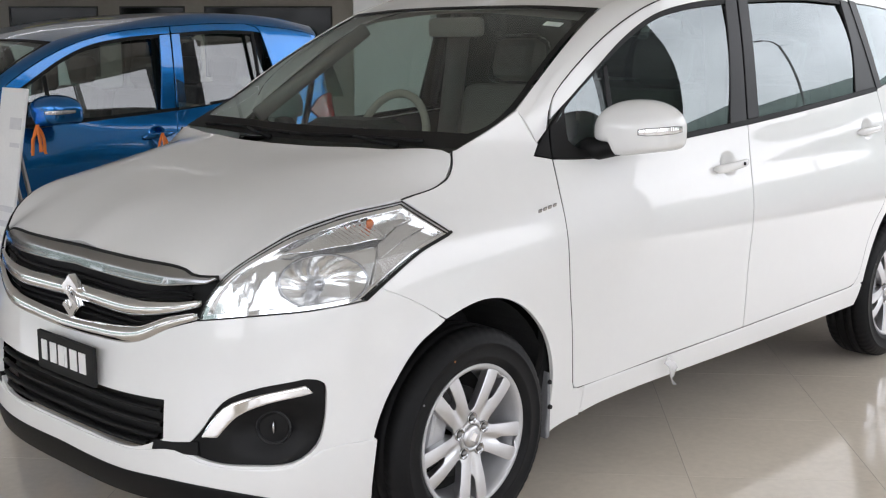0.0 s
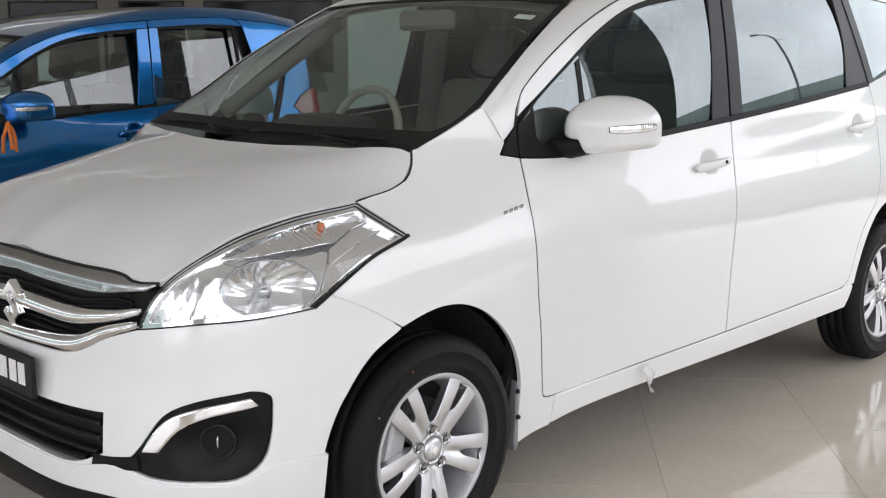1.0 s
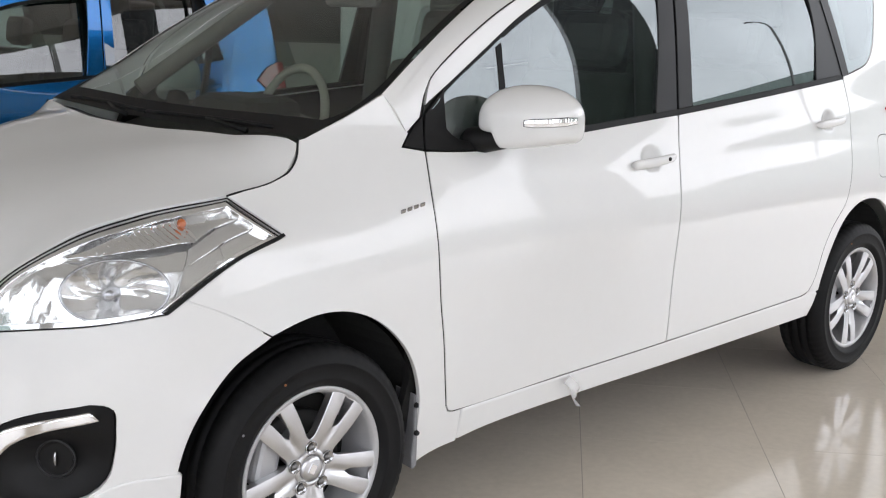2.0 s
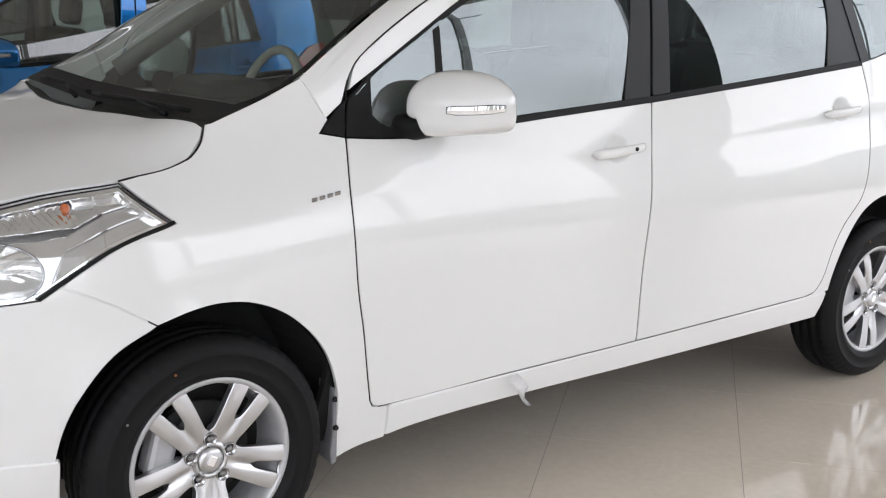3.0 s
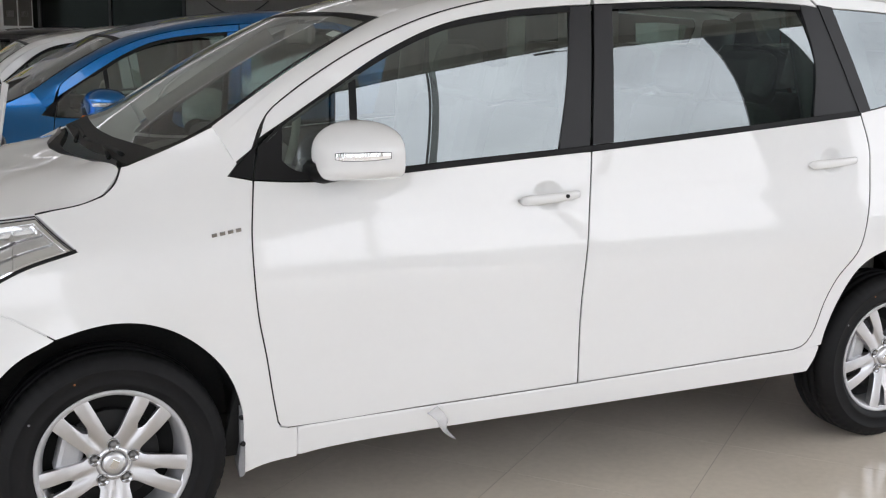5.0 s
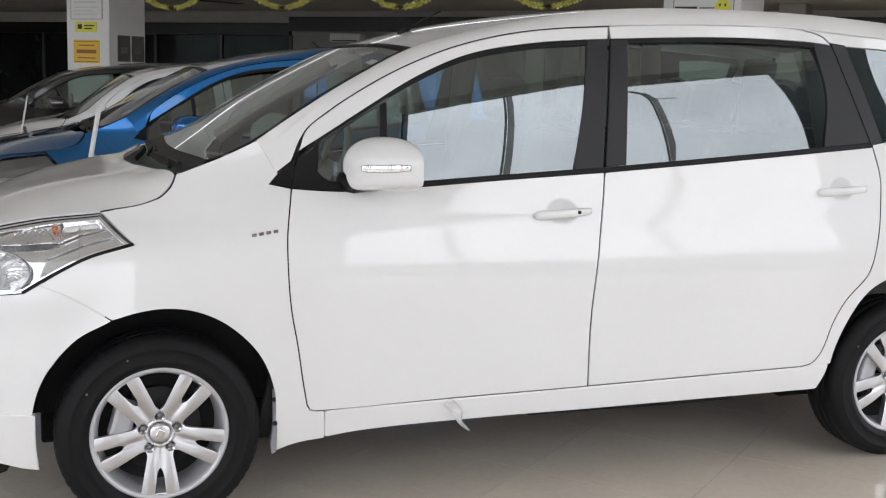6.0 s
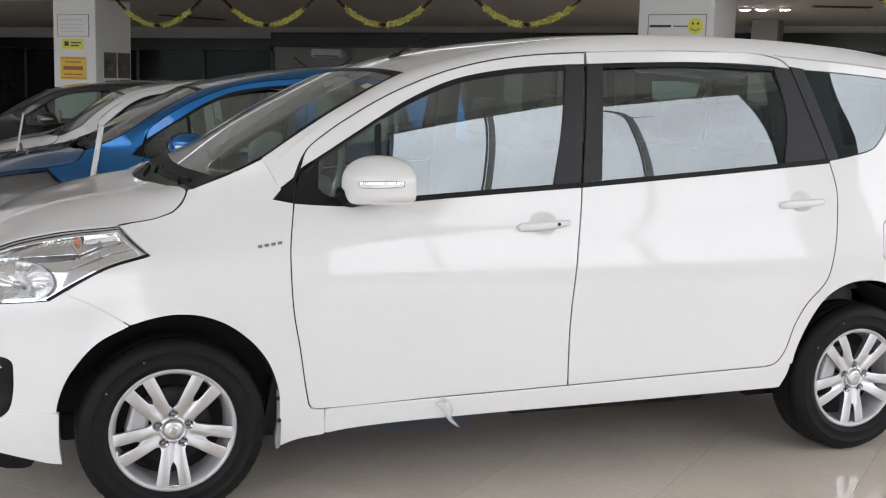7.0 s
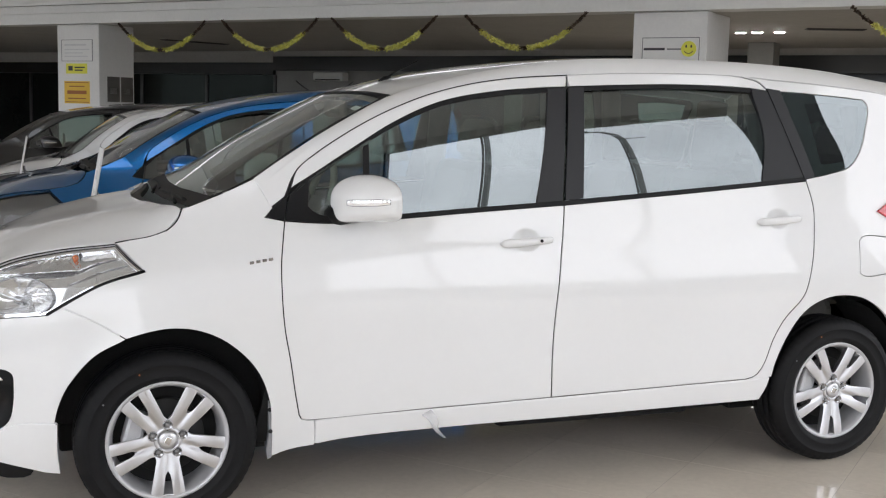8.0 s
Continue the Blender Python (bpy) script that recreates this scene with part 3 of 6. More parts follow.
cable = tube("cable", [HALL @ Vector((-11.9 + 1.5 * t, BW - 0.05, 1.98 - 0.28 * (1 - (2 * t - 1) ** 2))) for t in np.linspace(0, 1, 15)], 0.012, M["ink"], None, 6)
tagged(cable, "black cable sagging across the grey partition", "cable")

# recessed lamps in the low soffit
for a, b in ((-1.17, 12.69), (-0.94, 12.69), (-0.63, 12.69)):
    c = HALL @ Vector((a, b, LOW + 0.13))
    bm = bmesh.new()
    bmesh.ops.create_cone(bm, cap_ends=True, segments=20, radius1=0.085, radius2=0.085, depth=0.02)
    bmesh.ops.transform(bm, matrix=Matrix.Translation(c), verts=bm.verts)
    dl = tagged(part("downlight", bm, M["column"]), "small round recessed downlight in the soffit", "downlight", "soffit downlights")
    bm = bmesh.new()
    bmesh.ops.create_cone(bm, cap_ends=True, segments=20, radius1=0.062, radius2=0.062, depth=0.008)
    bmesh.ops.transform(bm, matrix=Matrix.Translation(c - Vector((0, 0, 0.012))), verts=bm.verts)
    part("diffuser", bm, M["lamp"], dl, "glowing white diffuser")

# long slatted strips standing in for unidentified dark shapes at the low soffit
for (a0, b0), (a1, b1) in (((-12.05, 12.85), (-11.74, 14.3)), ((-0.2, 12.3), (0.5, 12.6))):
    p, q = HALL @ Vector((a0, b0, LOW + 0.134)), HALL @ Vector((a1, b1, LOW + 0.134))
    ang = math.degrees(math.atan2(q.y - p.y, q.x - p.x))
    half = (q - p).length / 2
    at = pose(*((p + q) / 2), 0, 0, ang)
    vent = tagged(box("soffit_strip", (-half, -0.09, -0.006), (half, 0.09, 0.006), M["frame"], None, 0.004, m=at), "narrow dark slatted strip under the grey soffit", "vent", "soffit vents")
    for k in range(4):
        box("slat", (-half + 0.02, -0.07 + 0.038 * k, -0.012), (half - 0.02, -0.048 + 0.038 * k, -0.005), M["ink"], vent, m=at)

# lamp posts along the road outside
def street_lamp(x, y, up=0.0):
    post = tagged(new("street_lamp"), "tall grey street lamp with a curved arm outside", "street lamp", "street lamps along the road")
    post.location = HALL @ Vector((x, y, -0.22))
    pp = HALL.to_3x3()
    pole = tube("pole", [pp @ Vector(q) for q in ((0, 0, 0), (0, 0, 4), (0, -0.04, 8.2 + up), (0, -0.22, 8.8 + up), (0, -0.6, 9.15 + up), (0, -1.2, 9.3 + up))], [0.13, 0.12, 0.10, 0.09, 0.07, 0.05], M["grey_panel"], post, 12)
    tube("conduit", [pp @ Vector(q) for q in ((-0.12, -0.16, 0.1), (-0.12, -0.15, 4), (-0.1, -0.17, 8.2 + up), (-0.08, -0.34, 8.75 + up), (-0.06, -0.65, 9.05 + up))], 0.04, M["frame"], pole, 6)
    tube("crossbar", [pp @ Vector(q) for q in ((-0.1, -0.2, 8.25 + up), (-0.1, 0.75, 8.2 + up))], 0.035, M["frame"], post, 8)
    box("lamp_head", (-0.14, -1.8, 9.23 + up), (0.14, -1.1, 9.37 + up), M["frame"], post, 0.03, m=pp.to_4x4())


for lx, ly, up in ((22.0, -2.6, 1.4), (22.0, -7.8, 5.0), (42.7, 19.0, 3.5)):
    street_lamp(lx, ly, up)

# ---------------------------------------------------------------- cars
FD_FRONT = [(0.452, 0.359), (0.437, 0.433), (0.416, 0.558), (0.393, 0.679), (0.383, 0.797), (0.384, 0.892), (0.395, 0.966), (0.408, 1.04), (0.427, 1.127)]
FD_TOP = [(0.427, 1.127), (0.432, 1.166), (0.459, 1.215), (0.531, 1.275), (0.614, 1.33), (0.718, 1.39), (0.824, 1.441), (0.953, 1.491), (1.107, 1.532), (1.264, 1.558), (1.504, 1.578)]
FD_B = [(1.465, 1.092), (1.458, 1.015), (1.435, 0.87), (1.415, 0.681), (1.412, 0.507), (1.419, 0.365)]
WIN_TOP = [(1.498, 1.533), (1.421, 1.529), (1.193, 1.506), (0.994, 1.465), (0.821, 1.39), (0.652, 1.287), (0.504, 1.192), (0.427, 1.127)]
BELT = [(0.408, 1.040), (0.50, 1.034), (0.60, 1.032), (0.70, 1.038), (0.83, 1.047), (1.0, 1.060), (1.465, 1.092)]
BELT_R = [(1.465, 1.092), (2.0, 1.135), (2.572, 1.182)]
RD_TOP = [(1.504, 1.578), (1.74, 1.592), (1.988, 1.599), (2.281, 1.596), (2.375, 1.574), (2.408, 1.545)]
RD_REAR = [(2.572, 1.182), (2.599, 1.081), (2.593, 0.956), (2.566, 0.821), (2.535, 0.72), (2.449, 0.627), (2.403, 0.547), (2.362, 0.431), (2.33, 0.394), (2.286, 0.383)]
RWIN_TOP = [(2.408, 1.545), (2.331, 1.552), (2.0, 1.557), (1.74, 1.548), (1.508, 1.535)]
ARCH_F = [(-0.130, 0.664), (-0.06, 0.684), (0.012, 0.692), (0.10, 0.680), (0.197, 0.634), (0.298, 0.532), (0.346, 0.412), (0.353, 0.30), (0.356, 0.205)]
ARCH_FB = [(-0.312, 0.215), (-0.316, 0.40), (-0.286, 0.515), (-0.218, 0.612), (-0.130, 0.664)]
SEAM = [(-0.3185, 0.771), (-0.230, 0.727), (-0.130, 0.664)]
NOTCH = [(NOSE, 0.490), (-0.904, 0.490), (-0.757, 0.497)], [(-0.757, 0.497), (-0.752, 0.40)], [(-0.752, 0.40), (-0.822, 0.362), (-1.0, 0.357), (NOSE, 0.357)]
ARCH_R = [(2.372, 0.279), (2.422, 0.435), (2.474, 0.557), (2.550, 0.655), (2.640, 0.700), (2.740, 0.712), (2.86, 0.69), (2.98, 0.61), (3.06, 0.49), (3.10, 0.38), (3.11, 0.27)]
LAMP_TOP = [(-0.699, 0.703), (-0.675, 0.771), (-0.629, 0.839), (-0.537, 0.902), (-0.381, 0.943), (-0.181, 0.965)]
LAMP_LOW = [(-0.073, 0.881), (-0.205, 0.843), (-0.285, 0.796), (-0.352, 0.746)]
LAMP_BASE = [(-0.352, 0.746), (-0.462, 0.734), (-0.582, 0.723), (-0.699, 0.703)]
GRILLE_LOW = [(-0.699, 0.703), (-0.758, 0.678), (-0.845, 0.630), (-1.0, 0.612), (NOSE, 0.607)]
RAIL_LOW = [(0.366, 1.081), (0.425, 1.13), (0.432, 1.166), (0.459, 1.215), (0.531, 1.275), (0.614, 1.33), (0.718, 1.39), (0.824, 1.441), (0.953, 1.491), (1.107, 1.532), (1.264, 1.558), (1.504, 1.578), (1.988, 1.599), (2.281, 1.597), (2.45, 1.588), (2.7, 1.575), (2.95, 1.556), (3.20, 1.53)]
RAIL_HIGH = [(0.311, -0.69, 1.183), (0.45, -0.665, 1.275), (0.62, -0.63, 1.376), (0.838, -0.595, 1.486), (0.99, -0.60, 1.534), (1.19, -0.605, 1.583), (1.53, -0.61, 1.637), (2.0, -0.61, 1.658), (2.55, -0.60, 1.650), (3.02, -0.57, 1.610), (3.17, -0.555, 1.595)]
QUARTER = [(2.436, 1.543), (2.527, 1.541), (2.761, 1.530), (2.905, 1.520), (2.927, 1.500), (2.903, 1.396), (2.862, 1.301), (2.805, 1.242), (2.697, 1.212), (2.580, 1.192)]


def on_side(pts):
    return SIDE.f(np.array(pts, float))


HOOD_EDGE = [(-0.663, 0.811), (-0.629, 0.841), (-0.537, 0.904), (-0.381, 0.945), (-0.181, 0.967), (0.012, 1.007)]
HOOD_FRONT = [(-0.663, 0.811), (-0.700, 0.8085), (-0.720, 0.810), (-0.738, 0.8195), (-0.765, 0.825), (-0.866, 0.827), (NOSE, 0.830)]
HOOD_REAR = [(0.068, -0.652, 1.080), (0.03, -0.45, 1.074), (-0.022, -0.2, 1.070), (-0.038, 0.0, 1.069)]
HOOD = Height([*on_side(HOOD_EDGE), *on_side([(-0.8, 0.825), (-0.95, 0.828)]), *on_side([(-0.705, 0.8085), (-0.738, 0.8195), (-0.866, 0.827), (-1.04, 0.829)]), (-0.722, 0, 0.828), *HOOD_REAR,
               (-0.60, 0, 0.905), (-0.45, 0, 0.965), (-0.25, 0, 1.020), (-0.55, -0.35, 0.912), (-0.35, -0.45, 0.985), (-0.10, -0.45, 1.048)])
SCREEN_LOW = [(0.085, -0.665, 1.082), (0.075, -0.45, 1.078), (0.060, -0.2, 1.072), (0.056, 0.0, 1.071)]
SCREEN_TOP = [(0.838, -0.585, 1.486), (0.826, -0.40, 1.497), (0.820, -0.2, 1.502), (0.818, 0.0, 1.503)]
SCREEN_EDGE = [(0.085, -0.665, 1.082), (0.20, -0.682, 1.130), (0.318, -0.682, 1.187), (0.45, -0.655, 1.275), (0.62, -0.62, 1.376), (0.838, -0.585, 1.486)]
SCREEN = Height([*SCREEN_LOW, *SCREEN_TOP, *SCREEN_EDGE[1:-1], (0.37, 0, 1.266), (0.38, -0.35, 1.266)])
ROOF = Height([(x, y + 0.002, z) for x, y, z in RAIL_HIGH[3:]] + SCREEN_TOP[1:] + [(1.04, 0, 1.566), (1.42, 0, 1.635), (1.83, 0, 1.670), (2.3, 0, 1.678), (2.8, 0, 1.663), (3.22, 0, 1.626), (3.2, -0.3, 1.622),
                (1.42, -0.4, 1.630), (1.83, -0.4, 1.664), (2.3, -0.4, 1.671), (2.8, -0.4, 1.655)])
RAIL = Loft(on_side(RAIL_LOW), RAIL_HIGH, 0.007, (0, -0.6, 0.8))


def flare(uv):
    """The slight outward roll of the body round the front wheel opening."""
    a = np.where(uv[:, 0] < NOSE, 2 * NOSE - uv[:, 0], uv[:, 0])
    r = np.hypot(a, uv[:, 1] - 0.305)
    return 0.014 * np.clip((0.47 - r) / 0.11, 0, 1) ** 2 * np.clip((0.14 - a) / 0.2, 0, 1)


def crease(uv):
    """The low ridge that runs back through the door handles."""
    a, z = uv[:, 0], uv[:, 1]
    d = z - 0.911 - 0.0745 * (a - 0.77)
    return 0.0022 / (1 + (d / 0.028) ** 2) * np.clip((a - 0.55) / 0.5, 0, 1) * np.clip((2.95 - a) / 0.4, 0, 1)


def same(p):
    return p


class Face:
    """The dished face of a wheel spoke: (way out from the hub, way across)."""

    def f(self, uv):
        r, p = uv[:, 0], uv[:, 1]
        h = 0.0655 + 0.016 * np.sin(np.clip((r - 0.03) / 0.165, 0, 1) * 1.9)
        valley = 0.006 * np.exp(-((p / 0.010) ** 2)) * np.clip((r - 0.035) / 0.05, 0, 1)
        side = 0.004 * np.clip((np.abs(p) - 0.62 * (0.030 + 0.18 * r)) / 0.025, 0, 1) ** 1.5
        return np.stack([r, p, h - valley - side], 1)

    def out(self, p):
        return np.tile((0.0, 0.0, 1.0), (len(p), 1))


def spoke_sheet():
    """One spoke that forks round a narrow slot towards the rim."""
    edge = [(0.058, 0.0423), (0.068, 0.0385), (0.09, 0.0415), (0.13, 0.0490), (0.165, 0.0550), (0.1918, 0.0590)]
    low = [(r, -p) for r, p in edge]
    rim = [(0.2005 * math.cos(t), 0.2005 * math.sin(t)) for t in np.linspace(math.atan2(0.0590, 0.1918), -math.atan2(0.0590, 0.1918), 7)]
    loop = ring(crv((0.026, 0.0190), (0.058, 0.0423), ds=0.008), crv(*edge, ds=0.008), crv(*rim, ds=0.008), crv(*low[::-1], ds=0.008), crv((0.058, -0.0423), (0.026, -0.0190), ds=0.008), crv((0.026, -0.0190), (0.026, 0.0190), ds=0.008))
    slot = ring(crv((0.110, 0.0), (0.121, 0.0065), (0.15, 0.0115), (0.188, 0.0165), ds=0.006), crv((0.188, 0.0165), (0.188, -0.0165), ds=0.006), crv((0.188, -0.0165), (0.15, -0.0115), (0.121, -0.0065), (0.110, 0.0), ds=0.006))
    return sheet(Face(), [loop, slot], 0.006, thick=0.028, inset=0.002, lip=0.0022)


SPOKE = spoke_sheet()


class Car:
    """One car: a body of cut panels on shared sheets, squeezed by warp for the smaller models."""

    def __init__(self, label, where, paint, warp=same, fine=True, detail=True):
        self.root = tagged(new("car"), label, "car")
        self.root.location = where
        self.paint, self.warp, self.fine, self.detail = paint, warp, fine, detail
        self.k = 1.0 if fine else 1.7
        self.mesh = 0.02 if fine else 0.05
        self.pane = M["glass"] if detail else M["small_glass"]

    def put(self, name, data, material, parent=None, label=""):
        v, n, f = data
        if self.warp is not same:
            e = 1e-3
            w = self.warp(v)
            jac = np.stack([(self.warp(v + np.eye(3)[i] * e) - w) / e for i in range(3)], 1)
            if n is not None:
                n = [np.linalg.solve(jac[list(t)], c[:, :, None])[:, :, 0] for c, t in zip(n, f)]
                n = [c / np.linalg.norm(c, axis=1, keepdims=True) for c in n]
            v = w
        return link_mesh(name, v, f, material, parent or self.root, n, label=label)

    def pair(self, name, data, material, parents=None, label=""):
        """The same panel on either side."""
        a, b = parents or (None, None)
        return self.put(name, data, material, a, label), self.put(name, mirror(data), material, b, label)

    def cut(self, surf, loops, step=0.05, **kw):
        return sheet(surf, loops, step * self.k if not isinstance(step, tuple) else step, **kw)

    # ---- outer panels
    def shell(self):
        P = M[self.paint]
        door = ring(crv((1.419, 0.365), (0.911, 0.352), (0.514, 0.337), (0.480, 0.338)), crv((0.480, 0.338), (0.461, 0.343), (0.452, 0.359)), crv(*FD_FRONT[:-1]), crv(*BELT), crv(*FD_B))
        cups = [np.array([(cx + 0.058 * math.cos(t), cz + 0.042 * math.sin(t)) for t in np.linspace(0, 2 * math.pi, 33)[:-1]]) for cx, cz in ((1.3035, 0.964), (2.42, 1.031))]
        self.fd = self.pair("front_door", self.cut(SIDE, [door, cups[0]], self.mesh, inset=0.0042, relief=crease), P)
        head = ring(crv((0.436, 1.150), (0.459, 1.215), *FD_TOP[3:]), crv((1.504, 1.578), (1.498, 1.533)), crv(*WIN_TOP[:-1], (0.436, 1.150)))
        self.pair("window_frame", self.cut(SIDE, [head], 0.03, inset=0.0045), P, self.fd)
        rear = ring(crv((1.465, 1.092), *FD_B[1:]), crv((1.419, 0.365), (1.9, 0.376), (2.286, 0.383)), crv(*RD_REAR[::-1]), crv(*BELT_R[::-1]))
        self.rd = self.pair("rear_door", self.cut(SIDE, [rear, cups[1]], self.mesh, inset=0.0046, relief=crease), P)
        self.pair("window_frame", self.cut(SIDE, [ring(crv(*RD_TOP), crv(*RWIN_TOP), crv((1.508, 1.535), (1.504, 1.578)))], 0.03), P, self.rd)
        fender = ring(crv(*SEAM), crv(*ARCH_F), crv((0.356, 0.205), (0.399, 0.222), (0.45, 0.233), (0.514, 0.239)),
                      crv((0.514, 0.239), (0.510, 0.337)), crv((0.510, 0.337), (0.480, 0.338)), crv((0.480, 0.338), (0.461, 0.343), (0.452, 0.359)), crv(*FD_FRONT[:-1]), crv((0.408, 1.040), (0.343, 1.052)),
                      crv((0.343, 1.052), (0.372, 1.083)), crv((0.372, 1.083), (0.318, 1.187)), crv((0.318, 1.187), (0.20, 1.130), (0.085, 1.083)), crv((0.085, 1.083), (0.068, 1.080)),
                      crv((0.068, 1.080), (0.050, 1.04), (0.012, 1.007)), crv((0.012, 1.007), (-0.08, 0.988), (-0.181, 0.967)), crv((-0.181, 0.967), (-0.125, 0.923), (-0.073, 0.881)), crv((-0.073, 0.881), (-0.205, 0.843), (-0.285, 0.796), (-0.3185, 0.771)))
        self.fender = self.pair("fender", self.cut(SIDE, [fender], relief=flare), P)
        cutoff = [SEAM[0], SEAM[1], (-0.150, 0.676)]
        under = [(a - 0.004, z + 0.010) for a, z in cutoff], [(a + 0.004, z - 0.010) for a, z in cutoff]
        self.pair("seam_flange", self.cut(SIDE, [ring(crv(*under[0]), crv(*under[1][::-1]))], 0.02, off=-0.0045, inset=0.0, thick=0.004, relief=flare), P, self.fender)
        sill_t = [(0.509, 0.337), (0.911, 0.352), (1.419, 0.365), (1.9, 0.376), (2.286, 0.383), (2.410, 0.388)]
        sill_b = [(2.372, 0.285), (1.985, 0.282), (1.488, 0.276), (1.029, 0.27), (0.602, 0.252), (0.509, 0.239)]
        self.sill = self.pair("sill", self.cut(SIDE, [ring(crv(*sill_t), crv((2.410, 0.388), (2.398, 0.34), (2.372, 0.285)), crv(*sill_b), crv((0.509, 0.239), (0.509, 0.337)))], 0.04, thick=0.06, lip=0.007, inset=0.0090, off=0.002), P)
        quarter = ring(crv((2.412, 1.547), (2.572, 1.182)), crv(*RD_REAR), crv((2.286, 0.383), (2.30, 0.379), (2.414, 0.385)), crv((2.414, 0.385), *ARCH_R[1:]), crv((3.11, 0.27), (3.3, 0.29), (TAIL, 0.30)),
                       crv((TAIL, 0.30), (TAIL, 1.10)), crv((TAIL, 1.10), (3.45, 1.12), (3.25, 1.17)), crv((3.25, 1.17), (3.22, 1.35), (3.18, 1.535)), crv((3.18, 1.535), (2.95, 1.556), (2.7, 1.575), (2.45, 1.588), (2.29, 1.599)), crv((2.29, 1.599), (2.375, 1.576), (2.412, 1.547)))
        qg = ring(crv(*QUARTER[:4]), crv(*QUARTER[3:]), crv((2.580, 1.192), (2.436, 1.543)))
        flap = ring(crv((2.825, 0.935), (2.83, 0.945), (2.99, 0.948)), crv((2.99, 0.948), (2.985, 0.80)), crv((2.985, 0.80), (2.83, 0.795), (2.818, 0.805)), crv((2.818, 0.805), (2.825, 0.935)))
        self.quarter = self.pair("quarter_panel", self.cut(SIDE, [quarter, qg, flap] if self.detail else [quarter, flap], self.mesh, inset=0.0042, relief=crease), P)
        self.pair("fuel_flap", self.cut(SIDE, [flap], 0.03, inset=0.003), P, self.quarter)
        if self.detail:
            self.quarter_window(qg)

    def quarter_window(self, qg):
        self.pair("quarter_glass", self.cut(SIDE, [qg], 0.04, off=-0.003, inset=0.002, thick=0.004), M["glass"], self.quarter)
        post = ring(crv((2.408, 1.553), (2.470, 1.546)), crv((2.470, 1.546), (2.616, 1.196)), crv((2.616, 1.196), (2.564, 1.190)), crv((2.564, 1.190), (2.408, 1.553)))
        self.pair("pillar_cover", self.cut(SIDE, [post], 0.03, off=0.0035, inset=0.0, thick=0.008, lip=0.001), M["applique"], self.quarter)
        bord = grow(qg, -0.004)
        inner = ring(crv((2.60, 1.50), (2.75, 1.505), (2.885, 1.495)), crv((2.885, 1.495), (2.868, 1.39), (2.825, 1.31), (2.775, 1.262)), crv((2.775, 1.262), (2.70, 1.25), (2.66, 1.25)), crv((2.66, 1.25), (2.60, 1.50)))
        self.pair("glass_border", self.cut(SIDE, [bord, inner], 0.05, off=-0.010, inset=0.0, thick=0.002), M["applique"], self.quarter)

    def upper(self):
        P = M[self.paint]
        self.pair("roof_rail", self.cut(RAIL, [ring(crv((0, 0.05), (1, 0.05)), crv((1, 0.05), (1, 1), ds=0.25), crv((1, 1), (0, 1)), crv((0, 1), (0, 0.05), ds=0.25))], (0.02, 0.2), inset=0.0, lip=0.001), P)
        front = SIDE.f(crv(*HOOD_FRONT[::-1]))[:, :2]
        edge = SIDE.f(crv(*HOOD_EDGE))[:, :2]
        corner = SIDE.f(crv((0.012, 1.007), (0.050, 1.04), (0.068, 1.080)))[:, :2]
        rear_e = crv(*HOOD_REAR)[:, :2]
        hood = ring(front, edge, corner, np.r_[corner[-1:], rear_e[1:]], crv(tuple(rear_e[-1]), tuple(front[0])))
        self.hood = self.put("bonnet", self.cut(HOOD, [whole(hood, 1, 0)], 0.05, inset=0.0065, thick=0.018), P)
        edge_line = HOOD_EDGE[-2:] + [(0.050, 1.04), (0.068, 1.080)]
        line, out_n = frame_of(SIDE, crv(*edge_line, ds=0.012))
        for sg, wing in ((1, self.fender[0]), (-1, self.fender[1])):
            tube("bonnet_gutter", list(self.warp((line - out_n * 0.0012) * (1, sg, 1))), 0.0026, M["gap"], wing, 8)
        scr = ring(crv(*SCREEN_EDGE)[:, :2], crv(*SCREEN_TOP)[:, :2], crv((0.818, 0.0), (0.056, 0.0)), crv(*SCREEN_LOW[::-1])[:, :2])
        self.screen = self.put("windscreen", self.cut(SCREEN, [whole(scr, 1, 0)], 0.06, inset=0.001, thick=0.0), M["screen"] if self.detail else M["small_screen"])
        gap = ring(crv((0.790, 0.0), (0.792, -0.2), (0.796, -0.40), (0.80, -0.560)), crv((0.80, -0.560), (0.62, -0.595), (0.45, -0.630), (0.318, -0.655), (0.20, -0.655), (0.165, -0.632)), crv((0.165, -0.632), (0.145, -0.42), (0.130, -0.2), (0.126, 0.0)), crv((0.126, 0.0), (0.790, 0.0)))
        self.put("screen_border", self.cut(SCREEN, [whole(scr, 1, 0), whole(gap, 1, 0)], 0.04, inset=0.002, thick=0.0, off=0.0015), M["black"], self.screen)
        rr = np.array(RAIL_HIGH[3:])[:, :2]
        roof = ring(crv(*map(tuple, SCREEN_TOP))[::-1][:, :2], crv(*map(tuple, rr)), crv((3.17, -0.555), (3.23, -0.3), (3.25, 0.0)), crv((3.25, 0.0), (0.818, 0.0)))
        self.roof = self.put("roof", self.cut(ROOF, [whole(roof, 1, 0)], 0.07, inset=0.002), P)
        # tail: window and hatch above the bumper line
        tg = Loft([(3.43, -0.72, 1.13), (3.46, -0.4, 1.12), (3.47, 0, 1.12)], [(3.17, -0.60, 1.585), (3.22, -0.3, 1.615), (3.24, 0, 1.62)], 0.02, (0.9, 0, 0.4))
        self.pair("tailgate_window", (sheet(tg, [ring(crv((0, 0), (1, 0)), crv((1, 0), (1, 1)), crv((1, 1), (0, 1)), crv((0, 1), (0, 0)))], 0.2, inset=0, thick=0)), M["glass"])
